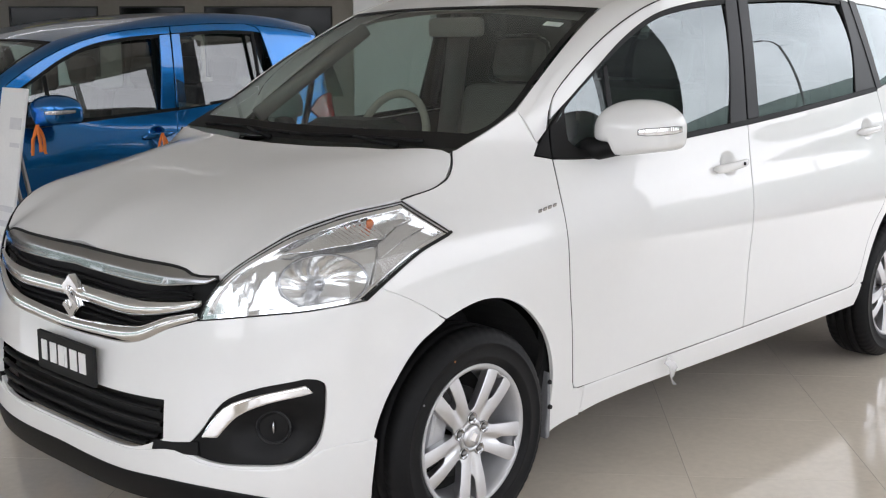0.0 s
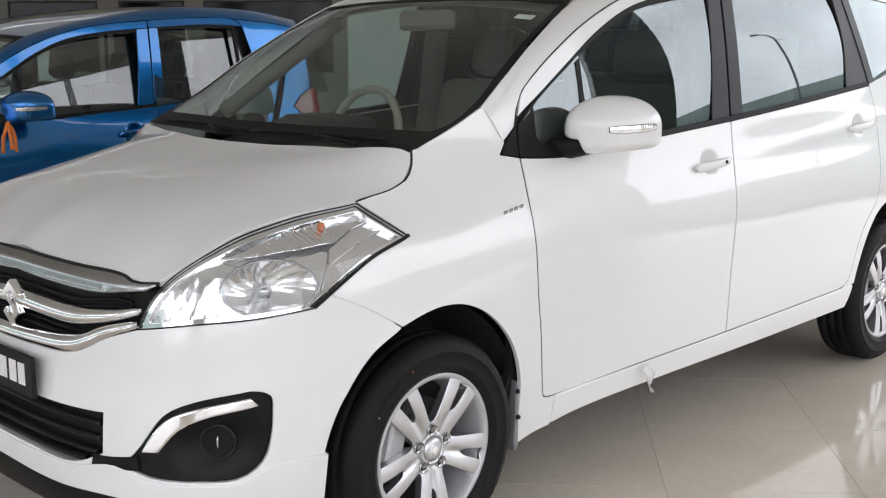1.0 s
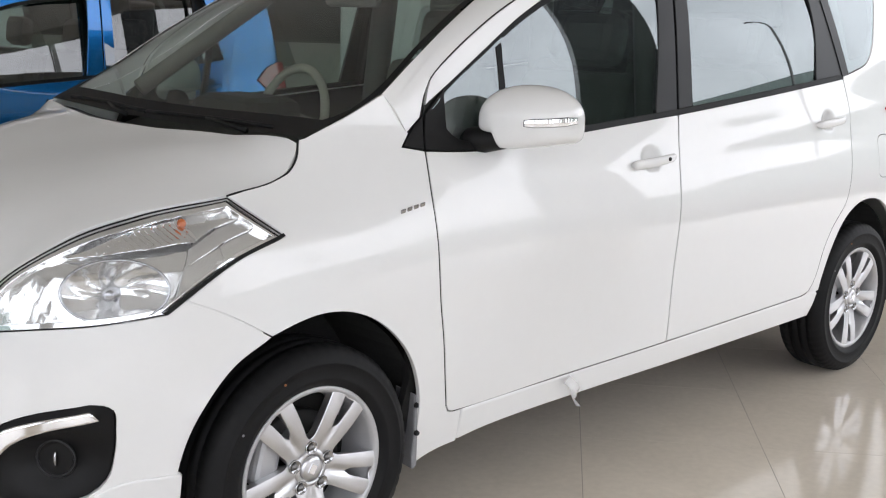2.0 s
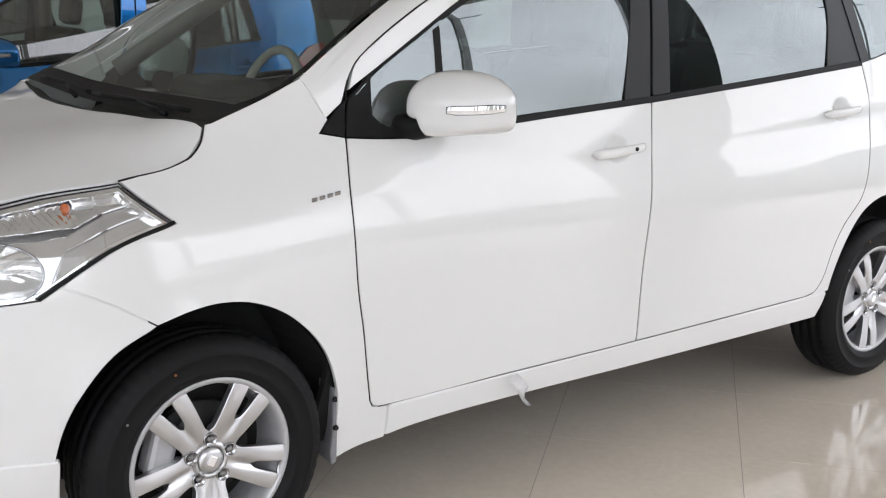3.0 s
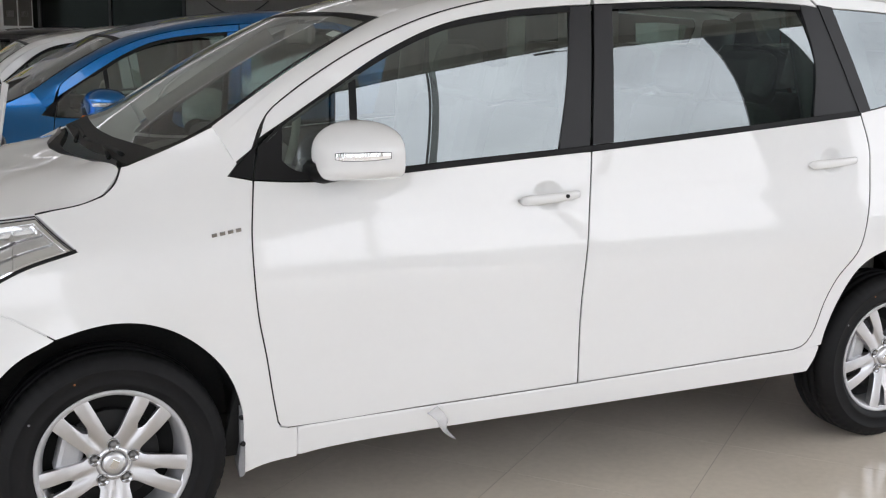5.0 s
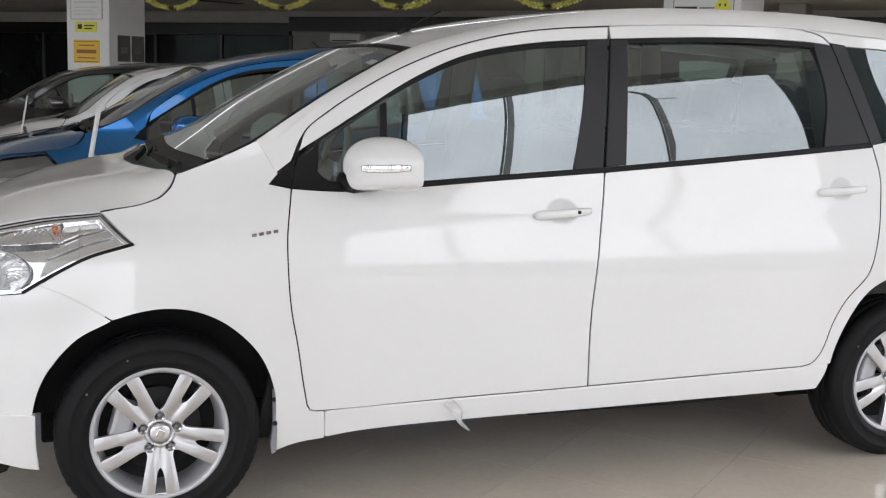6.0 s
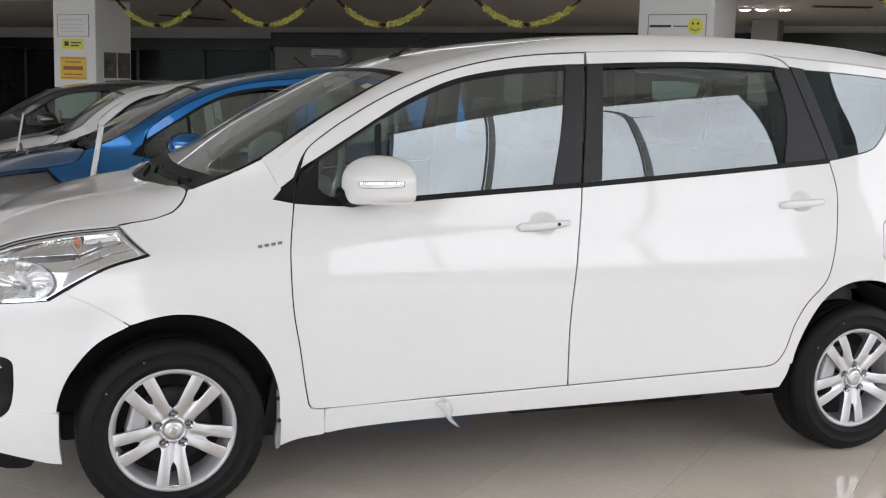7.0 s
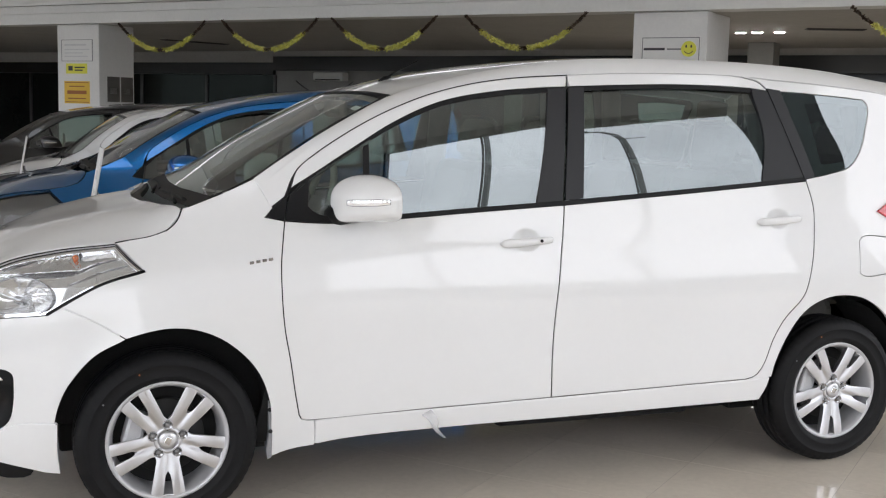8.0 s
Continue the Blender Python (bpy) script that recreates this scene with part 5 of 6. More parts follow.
        self.put("grille_band", self.cut(SIDE, [band], 0.012, off=-0.004, inset=0.003, thick=0.02, lip=0.004, relief=lambda uv: 0.004 * np.sin(np.clip((uv[:, 1] - 0.782) / 0.045, 0, 1) * math.pi)), M["satin_chrome"], gr)
        edge, out_n = frame_of(SIDE, crv(*HOOD_FRONT, ds=0.02))
        edge = edge - out_n * 0.004
        tube("bonnet_gap", list(self.warp(np.concatenate([edge, edge[::-1][1:] * (1, -1, 1)]))), 0.0045, M["gap"], gr, 8)
        wing = [(-0.690, 0.748), (-0.76, 0.727), (-0.86, 0.710), (-1.0, 0.711), (NOSE, 0.714)]
        self.put("grille_bar", strip(wing, [0.008, 0.017, 0.023, 0.023, 0.022, 0.022, 0.023, 0.023, 0.017, 0.008], 0.016, -0.006), M["chrome"], gr)
        for dz in (0.040, 0.022, -0.034, -0.050):
            w2 = [(-0.72, 0.735 + dz * 0.75)] + [(a, z + dz) for a, z in wing[1:]]
            self.put("grille_slat", strip(w2, 0.005, 0.008, -0.022), M["black"], gr)
        low_u = [(-0.694, 0.716), (-0.758, 0.692), (-0.845, 0.647), (-1.0, 0.630), (NOSE, 0.625)]
        self.put("grille_surround", strip(low_u, [0.008, 0.016, 0.022, 0.020, 0.019, 0.019, 0.020, 0.022, 0.016, 0.008], 0.014, 0.0), M["chrome"], gr)
        low = whole(ring(*[crv(*c) for c in NOTCH], crv((NOSE, 0.357), (NOSE, 0.490))), 0, NOSE)
        lg = self.put("lower_grille", self.cut(SIDE, [low], 0.05, off=-0.05, inset=-0.006, thick=0.0), M["gap"])
        for z, a in ((0.466, -0.768), (0.430, -0.764), (0.396, -0.770), (0.370, -0.800)):
            self.put("lower_slat", strip([(a, z), (-0.9, z - 0.002), (NOSE, z - 0.003)], 0.008, 0.012, -0.020), M["black"], lg)
        # fog lamp recess
        bez = self.pair("fog_bezel", self.cut(SIDE, [self.fog], 0.015, off=-0.006, inset=0.003, thick=0.02, relief=lambda uv: -0.035 * np.exp(-(((uv[:, 0] + 0.53) / 0.075) ** 2 + ((uv[:, 1] - 0.44) / 0.06) ** 2) ** 1.5)), M["black"], (self.bumper, self.bumper))
        ch_o = [(-0.662, 0.422), (-0.618, 0.499), (-0.566, 0.525), (-0.474, 0.547)]
        ch_i = [(-0.460, 0.535), (-0.550, 0.513), (-0.598, 0.484), (-0.634, 0.426)]
        self.pair("fog_trim", self.cut(SIDE, [ring(crv(*ch_o), crv((-0.474, 0.547), (-0.460, 0.535)), crv(*ch_i), crv((-0.634, 0.426), (-0.662, 0.422)))], 0.015, off=0.006, inset=0.001, thick=0.018, lip=0.006), M["chrome"], bez)
        for sg, b in ((1, bez[0]), (-1, bez[1])):
            c = Vector(SIDE.f(np.array([(-0.53, 0.44)]))[0])
            n = Vector((-0.75, -0.66, 0))
            ct = c - n * 0.045
            m = look((ct.x, ct.y * sg, ct.z), (ct.x - n.x, (ct.y - n.y) * sg, ct.z))
            bm = bmesh.new()
            bmesh.ops.create_cone(bm, cap_ends=True, segments=28, radius1=0.040, radius2=0.036, depth=0.02)
            bmesh.ops.transform(bm, matrix=m, verts=bm.verts)
            fl = part("fog_lamp", bm, M["black"], b, smooth=False)
            # thin chrome sliver shaped like the slit highlight in the lamp
            bm = bmesh.new()
            bmesh.ops.create_uvsphere(bm, u_segments=16, v_segments=10, radius=0.020)
            bmesh.ops.transform(bm, matrix=m @ Matrix.Translation((0, 0, 0.012)) @ Matrix.Diagonal((0.22, 0.95, 0.5, 1)) @ pose(0, 0, 0, 0, 0, 20), verts=bm.verts)
            tube("fog_ring", [m @ Vector((0.041 * math.cos(t), 0.041 * math.sin(t), 0.013)) for t in np.linspace(0, 2 * math.pi, 33)[:-1]], 0.0035, M["applique"], fl, 8, closed=True)
            part("fog_glint", bm, M["satin_chrome"], fl, "chrome sliver in place of the fog lamp's glint", smooth=True)
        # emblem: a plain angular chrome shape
        bm = bmesh.new()
        half = [(0.0, 0.062), (0.047, 0.028), (0.028, 0.013), (0.002, 0.032), (-0.014, 0.020), (0.047, -0.022)]
        pts = half + [(-a, -b) for a, b in half]
        f = [bm.verts.new((-0.762, -y - 0.036, 0.700 + z)) for y, z in pts]
        face = bm.faces.new(f)
        ex = bmesh.ops.extrude_face_region(bm, geom=[face])
        bmesh.ops.translate(bm, vec=(0.022, 0, 0), verts=[g for g in ex["geom"] if isinstance(g, bmesh.types.BMVert)])
        bmesh.ops.bevel(bm, geom=[e for e in bm.edges if e.is_valid], offset=0.003, segments=2, affect="EDGES", clamp_overlap=True)
        bmesh.ops.recalc_face_normals(bm, faces=bm.faces)
        part("emblem", bm, M["chrome"], gr, "angular chrome emblem", smooth=False)
        # dark name plate with pale bars
        pl = self.block("name_plate", (-0.801, -0.215, 0.490), (-0.788, 0.085, 0.596), "gap", 0.003, self.bumper, "dark plate with pale block marks")
        for i, (w, g) in enumerate(((0.030, 0), (0.034, 0), (0.032, 0), (0.010, 0), (0.036, 0), (0.034, 0))):
            y = 0.058 - [0.0, 0.047, 0.093, 0.128, 0.155, 0.203][i]
            self.block("plate_mark", (-0.8035, y - w, 0.518), (-0.800, y, 0.574), "paper", 0.001, pl)

    # ---- mirrors, handles, wipers
    def fittings(self):
        for sg, door, rdoor in ((1, self.fd[0], self.rd[0]), (-1, self.fd[1], self.rd[1])):
            verts, faces, N, R = [], [], 44, 72
            se = lambda c, e: math.copysign(abs(c) ** e, c)
            # outline of the cap in plan: turns with th, swept back towards its outer end
            plan = lambda x, y: (0.670 + min(x, 0.62) * 0.106 - 0.032 * y, -0.873 + y * 0.116)
            for i in range(N + 1):
                ph = -math.pi / 2 + math.pi * i / N
                flat, tall = (0.92, 0.95) if ph > 0 else (0.24, 0.40)
                for k in range(R):
                    th = 2 * math.pi * k / R
                    x, y, z = se(math.cos(ph), flat) * se(math.cos(th), 0.75), se(math.cos(ph), flat) * se(math.sin(th), 0.75), se(math.sin(ph), tall)
                    # lower inner corner is cut away over the arm, the lower edge rises outwards
                    low = 0.075 * (1 - 0.50 * max(0.0, min(1.0, (y - 0.22) / 0.14))) - 0.016 * max(0.0, -y)
                    px, py = plan(x, y)
                    verts.append((px, py * sg, 1.119 + (z * 0.089 if z > 0 else z * low)))
            for i in range(N):
                for k in range(R):
                    f = (i * R + k, i * R + (k + 1) % R, (i + 1) * R + (k + 1) % R, (i + 1) * R + k)
                    faces.append(f if sg > 0 else f[::-1])
            v = self.warp(np.array(verts))
            mir = link_mesh("door_mirror", v, faces, M[self.paint], door)
            arm = [(0.57, -0.70, 1.056), (0.60, -0.77, 1.058), (0.635, -0.82, 1.068), (0.66, -0.86, 1.085)]
            tube("mirror_arm", [self.warp(np.array([q]) * (1, sg, 1))[0] for q in arm], [0.036, 0.034, 0.030, 0.020], M["black"], mir, 12)
            # clear strip with fine ribs in a thin dark border, wrapped round the cap
            for name, lift, tall, a0, a1, mt, owner in (("indicator_surround", 0.0010, 0.0121, -161, -86, M["black"], mir), ("mirror_indicator", 0.0024, 0.0105, -159.5, -87, M["reflector"], mir)):
                v, f = [], []
                for k, t in enumerate(np.linspace(0, 1, 37)):
                    th = math.radians(a0 + (a1 - a0) * t)
                    x, y = se(math.cos(th), 0.75), se(math.sin(th), 0.75)
                    px, py = plan(x, y)
                    c = np.array([px, py * sg, 1.116 + 0.006 * t])
                    away = np.array([math.cos(th), math.sin(th) * sg, 0.0]) * (lift + (0.0006 * (k % 2) if lift > 0.002 else 0))
                    end = 0.72 + 0.28 * min(1.0, 6 * t, 6 * (1 - t))
                    v += [c - away * 2 - (0, 0, tall * end), c + away - (0, 0, tall * end * 0.93), c + away * 1.3, c + away + (0, 0, tall * end * 0.93), c - away * 2 + (0, 0, tall * end)]
                    if k:
                        for q in range(4):
                            w = ((k - 1) * 5 + q, k * 5 + q, k * 5 + q + 1, (k - 1) * 5 + q + 1)
                            f.append(w if sg > 0 else w[::-1])
                link_mesh(name, self.warp(np.array(v)), f, mt, owner, smooth=False, label="clear ribbed indicator strip" if lift > 0.002 else "")
            for x0, x1, z0, z1, d in ((1.195, 1.412, 0.953, 0.967, door), (2.312, 2.528, 1.021, 1.033, rdoor)):
                v, f, n = [], [], 12
                for i in range(21):
                    t = i / 20
                    x, z = x0 + (x1 - x0) * t, z0 + (z1 - z0) * t
                    end = max(0.0, 1 - abs(2 * t - 1) ** 9) ** 0.5
                    arch = math.sin(math.pi * min(1, max(0, t))) ** 0.35
                    y = -float(half_width(x, z)) - 0.004 - 0.024 * arch
                    for k in range(n):
                        a = 2 * math.pi * k / n
                        v.append((x, (y - 0.010 * end * se(math.cos(a), 0.8)) * sg, z + (0.0165 - 0.004 * t) * (0.12 + 0.88 * end) * se(math.sin(a), 0.8)))
                    if i:
                        for k in range(n):
                            w = ((i - 1) * n + k, (i - 1) * n + (k + 1) % n, i * n + (k + 1) % n, i * n + k)
                            f.append(w if sg < 0 else w[::-1])
                f += [tuple(range(n)), tuple(range(20 * n, 21 * n))[::-1]]
                bar = link_mesh("door_handle", self.warp(np.array(v)), f, M[self.paint], d)
                cx, cz = (x0 + x1) / 2, (z0 + z1) / 2 + 0.004
                loop = np.array([(cx + 0.063 * math.cos(t), cz + 0.047 * math.sin(t)) for t in np.linspace(0, 2 * math.pi, 33)[:-1]])
                cup = sheet(SIDE, [loop], 0.008, thick=0.0, off=-0.0006, inset=0.0, relief=lambda uv: crease(uv) - 0.019 * np.clip(1 - ((uv[:, 0] - cx) / 0.058) ** 2 - ((uv[:, 1] - cz) / 0.0435) ** 2, 0, 1) ** 1.5)
                self.put("handle_cup", cup if sg > 0 else mirror(cup), M[self.paint], bar)
                if d is door and self.detail:
                    k = (1.349, (-float(half_width(1.349, 0.965)) - 0.034) * sg, 0.9645)
                    bm = bmesh.new()
                    bmesh.ops.create_cone(bm, cap_ends=True, segments=12, radius1=0.006, radius2=0.006, depth=0.012)
                    bmesh.ops.transform(bm, matrix=Matrix.Translation(k) @ pose(0, 0, 0, 90, 0, 0), verts=bm.verts)
                    part("keyhole", bm, M["gap"], bar)
        low = np.array(sorted([(y, x) for x, y, _ in SCREEN_LOW] + [(-y, x) for x, y, _ in SCREEN_LOW if y]))
        on_screen = lambda y, dx, dz: (np.interp(y, low[:, 0], low[:, 1]) + dx, y, float(SCREEN.z(np.array([(np.interp(y, low[:, 0], low[:, 1]) + dx, y)]))[0]) + dz)
        for y0, y1 in ((-0.52, 0.06), (0.06, 0.56)):
            pts = [on_screen(y, 0.020 + 0.008 * math.sin(3.1 * i / 8), 0.005) for i, y in enumerate(np.linspace(y0, y1, 9))]
            wp = tube("wiper", list(self.warp(np.array(pts))), 0.006, M["black"], self.root, 6)
            arm = [on_screen(y0 + 0.08, -0.002, 0.004), on_screen(y0 + 0.18, 0.012, 0.004), on_screen((y0 + y1) / 2, 0.026, 0.006)]
            tube("wiper_arm", list(self.warp(np.array(arm))), [0.008, 0.006, 0.004], M["black"], wp, 6)

    # ---- wheels
    def wheels(self):
        for ax in (0.0, 2.74):
            for sg in (1, -1):
                c = self.warp(np.array([(ax, -0.735 * sg, 0.305)]))[0]
                self.wheel((c[0], c[1], 0.305), sg)
                verts, faces, n = [], [], 24
                for i in range(n + 1):
                    t = math.pi * (-0.01 + 1.02 * i / n)
                    for y in (-0.772, -0.50):
                        verts.append(self.warp(np.array([(ax + 0.378 * math.cos(t), y * sg, 0.315 + 0.378 * math.sin(t))]))[0])
                for i in range(n):
                    faces.append((2 * i, 2 * i + 1, 2 * i + 3, 2 * i + 2))
                cap = [2 * i + 1 for i in range(n + 1)]
                faces.append(tuple(cap))
                link_mesh("arch_liner", verts, faces, M["liner"], self.root, smooth=False)

    def wheel(self, c, sg):
        # profile: radius, distance outwards
        prof = [(0.196, -0.085), (0.225, -0.096), (0.262, -0.096), (0.292, -0.086), (0.303, -0.066), (0.305, -0.042), (0.299, -0.040), (0.299, -0.034), (0.3055, -0.032), (0.3055, -0.006), (0.299, -0.004), (0.299, 0.004), (0.3055, 0.006), (0.3055, 0.032), (0.299, 0.034), (0.299, 0.040),
                (0.305, 0.042), (0.303, 0.066), (0.292, 0.084), (0.275, 0.093), (0.268, 0.0952), (0.266, 0.0972), (0.262, 0.0972), (0.260, 0.0955), (0.244, 0.0965), (0.230, 0.0955), (0.228, 0.0965), (0.222, 0.0945), (0.208, 0.084), (0.200, 0.074)]
        wh = lathe("wheel", prof, M["rubber"], self.root, 240 if self.detail else 72, c, -sg, "black tyre on a silver alloy rim", lug=0.002 if self.detail else 0.0)
        if not self.detail:
            rim = lathe("rim", [(0.200, 0.078), (0.195, 0.070), (0.188, 0.06), (0.06, 0.05), (0.0, 0.06)], M["alloy"], wh, 32, c, -sg)
            return
        lathe("rim", [(0.204, 0.078), (0.206, 0.082), (0.204, 0.0842), (0.197, 0.0836), (0.192, 0.080), (0.187, 0.066), (0.182, 0.050), (0.178, 0.034), (0.177, -0.06)], M["cast_alloy"], wh, 64, c, -sg)
        lathe("brake_disc", [(0.05, 0.012), (0.128, 0.012), (0.130, 0.008), (0.130, -0.010)], M["cabin_dark"], wh, 40, c, -sg)
        # black disc closes the barrel and stands in for the shade inside
        lathe("wheel_well", [(0.0, -0.03), (0.184, -0.03)], M["gap"], wh, 32, c, -sg)
        bm = box_bm((-0.034, -0.03, -0.062), (0.034, 0.03, 0.062), 0.014)
        bmesh.ops.transform(bm, matrix=Matrix.Translation((c[0] - 0.105, c[1] - sg * 0.018, c[2] + 0.035)) @ pose(0, 0, 0, 0, 15, 0), verts=bm.verts)
        part("brake_caliper", bm, M["cast_alloy"], wh)
        v, nrm, faces = SPOKE
        for k in range(5):
            mid = math.radians(90 + 36 + 72 * k)
            turn = np.array([(math.cos(mid), 0, math.sin(mid)), (-math.sin(mid), 0, math.cos(mid)), (0, -sg, 0)])
            order = slice(None) if sg > 0 else slice(None, None, -1)
            link_mesh("spoke", v @ turn + np.array(c), [f[order] for f in faces], M["alloy"], wh, [(q @ turn)[order] for q in nrm])
        for t, m_ in ((2.55, "flap"), (1.95, "print_red")):
            q = (c[0] + 0.253 * math.cos(t), c[1], c[2] + 0.253 * math.sin(t))
            lathe("tyre_mark", [(0.0034, 0.0955), (0.0030, 0.0970), (0.0, 0.0971)], M[m_], wh, 10, q, -sg)
        lathe("hub", [(0.050, 0.040), (0.050, 0.056), (0.046, 0.071), (0.036, 0.074), (0.034, 0.070)], M["alloy"], wh, 32, c, -sg)
        cap = lathe("centre_cap", [(0.032, 0.070), (0.030, 0.0765), (0.020, 0.0785), (0.0, 0.079)], M["alloy"], wh, 24, c, -sg)
        bm = box_bm((-0.010, -0.0015, -0.012), (0.010, 0.0015, 0.012), 0.001)
        bmesh.ops.transform(bm, matrix=Matrix.Translation((c[0], c[1] - sg * 0.0795, c[2])) @ pose(0, 0, 0, 0, 30, 0), verts=bm.verts)
        part("cap_mark", bm, M["chrome"], cap)
        for k in range(5):
            t = math.radians(90 + 72 * k)
            q = (c[0] + 0.052 * math.cos(t), c[1], c[2] + 0.052 * math.sin(t))
            lathe("nut_recess", [(0.0175, 0.070), (0.0170, 0.0745), (0.0150, 0.0745), (0.0145, 0.0725), (0.0, 0.0725)], M["satin_chrome"], wh, 14, q, -sg)
            lathe("wheel_nut", [(0.0095, 0.058), (0.0095, 0.072), (0.007, 0.076), (0.0, 0.077)], M["steel"], wh, 6, q, -sg)

    def build(self):
        self.shell()
        self.upper()
        self.trim()
        self.lamps()
        self.nose()
        self.cabin()
        self.fittings()
        self.wheels()
        return self


main = Car("white people carrier with silver alloy wheels, parked on tiles", (0, 0, 0), "white").build()


def squeeze(fx, kx, rx, fy, kz, top, lean=0.15):
    def warp(p):
        p = np.asarray(p, float)
        x, y, z = p[:, 0], p[:, 1], p[:, 2]
        k = np.logaddexp(0, (x - 1.45) * 8) / 8
        s = np.clip((x - 0.85) / 1.2, 0, 1)
        x = x - lean * np.clip((z - 1.08) / 0.45, 0, 1) * (1 - s * s * (3 - 2 * s))
        return np.stack([fx + kx * x + (rx - kx) * k, y * fy * (1 + 0.065 * np.clip((z - 1.04) / 0.5, 0, 1)), np.where(z < 1.1, z * kz, 1.1 * kz + (z - 1.1) * top)], 1)
    return warp


Car("metallic blue hatchback with orange ribbons on its handles", (-0.14, 3.27, 0), "blue", squeeze(0.0, 0.97, 0.62, 0.95, 0.935, 0.92, 0.05), False, False).build()
Car("small white hatchback parked in the row", (-0.18, 6.35, 0), "white", squeeze(0.0, 0.97, 0.62, 0.95, 0.87, 0.90, 0.22), False, False).build()
Car("black hatchback parked at the end of the row", (-0.76, 9.3, 0), "black_paint", squeeze(0.0, 0.97, 0.62, 0.95, 0.88, 0.80, 0.15), False, False).build()

# ---------------------------------------------------------------- small things on and round the white car
car = main.root
# mudflaps behind the front wheels
for sg in (1, -1):
    loop = [(0.344, 0.415), (0.357, 0.405), (0.359, 0.30), (0.357, 0.212), (0.341, 0.205), (0.337, 0.24), (0.345, 0.30)]
    bm = bmesh.new()
    f = bm.faces.new([bm.verts.new((x, -0.797 * sg, z)) for x, z in loop])
    ex = bmesh.ops.extrude_face_region(bm, geom=[f])
    bmesh.ops.translate(bm, vec=(0.012, 0.09 * sg, 0), verts=[g for g in ex["geom"] if isinstance(g, bmesh.types.BMVert)])
    bmesh.ops.recalc_face_normals(bm, faces=bm.faces)
    bmesh.ops.bevel(bm, geom=list(bm.edges), offset=0.003, segments=1, affect="EDGES")
    mf = part("mudflap", bm, M["flap"], car, "pale grey mudflap")
    for z, x in ((0.383, 0.350), (0.306, 0.352)):
        bm = bmesh.new()
        bmesh.ops.create_cone(bm, cap_ends=True, segments=12, radius1=0.008, radius2=0.006, depth=0.008)
        bmesh.ops.transform(bm, matrix=Matrix.Translation((x, -0.800 * sg, z)) @ pose(0, 0, 0, 90, 0, 0), verts=bm.verts)
        part("screw", bm, M["gap"], mf)

# pale chrome badge bars on the fenders
for sg in (1, -1):
    for i in range(4):
        x, z = 0.283 + 0.022 * i, 0.903 + 0.0035 * i
        y = -float(half_width(x, z)) - 0.002
        bm = box_bm((-0.0075, -0.002, -0.0055), (0.0075, 0.002, 0.0055), 0.0015)
        bmesh.ops.transform(bm, matrix=Matrix.Translation((x, y * sg, z)) @ pose(0, 0, 0, 18 * sg, -9, -2 * sg), verts=bm.verts)
        part("badge_bar", bm, M["satin_chrome"], main.fender[0 if sg > 0 else 1])

# roof antenna
tube("antenna_base", [(0.975, 0, 1.543), (0.995, 0, 1.560), (1.02, 0, 1.570)], [0.013, 0.011, 0.005], M["black"], car, 10)
tube("antenna", [(1.0, 0, 1.562), (1.05, 0, 1.595), (1.14, 0, 1.640)], [0.004, 0.003, 0.0022], M["black"], car, 8)

# sticker inside the screen
uv = [(0.722, -0.515), (0.745, -0.515), (0.745, -0.445), (0.722, -0.445)]
st = np.column_stack([uv, SCREEN.z(np.array(uv)) - 0.010])
link_mesh("screen_sticker", [*st, *(st - (0.001, 0, 0.002))], [(0, 1, 2, 3), (7, 6, 5, 4), (0, 4, 5, 1), (1, 5, 6, 2), (2, 6, 7, 3), (3, 7, 4, 0)], M["paper"], main.screen, smooth=False, label="pale paper sticker")

# a torn end of clear tape hanging from the sill
verts, faces = [], []
for i in range(10):
    t = i / 9
    w = 0.020 * (1 - 0.85 * t)
    c = Vector((0.915 + 0.075 * t + 0.006 * math.sin(7 * t), -0.834 - 0.012 * math.sin(5 * t), 0.345 - 0.105 * t))
    for k in (-1, 0, 1):
        verts.append(c + Vector((w * k, 0.007 * math.sin(9 * t + 2 * k), 0.35 * w * k)))
for i in range(9):
    for k in range(2):
        faces.append((3 * i + k, 3 * i + k + 1, 3 * i + k + 4, 3 * i + k + 3))
tape_m = mat("clear_tape", (0.80, 0.80, 0.80), 0.25, noise_amt=0.08, noise_scale=40.0)
tape_m.node_tree.nodes["Principled BSDF"].inputs["Alpha"].default_value = 0.45
tape = link_mesh("tape", verts, faces, tape_m)
so = tape.modifiers.new("thickness", "SOLIDIFY")
so.thickness = 0.0006
tagged(tape, "torn clear tape end hanging from the white sill", "tape")

# ---------------------------------------------------------------- notices on the columns
def notice(name, x0, x1, z0, z1, y, material, label, category, lines=(), side=False, marks=()):
    """A card on a column face; lines: rows of (from, to, low, high, material) in shares of the card."""
    def bx(nm, a0, a1, c0, c1, d, m_, parent=None):
        if side:
            return box(nm, (y, a0, c0), (y + d, a1, c1), m_, parent, m=HALL)
        return box(nm, (a0, y - d, c0), (a1, y, c1), m_, parent, m=HALL)
    card = bx(name, x0, x1, z0, z1, 0.006, material)
    tagged(card, label, category)
    for f0, f1, g0, g1, m_ in lines:
        bx("print_bar", x0 + (x1 - x0) * f0, x0 + (x1 - x0) * f1, z0 + (z1 - z0) * g0, z0 + (z1 - z0) * g1, 0.0085, m_, card)
    return card


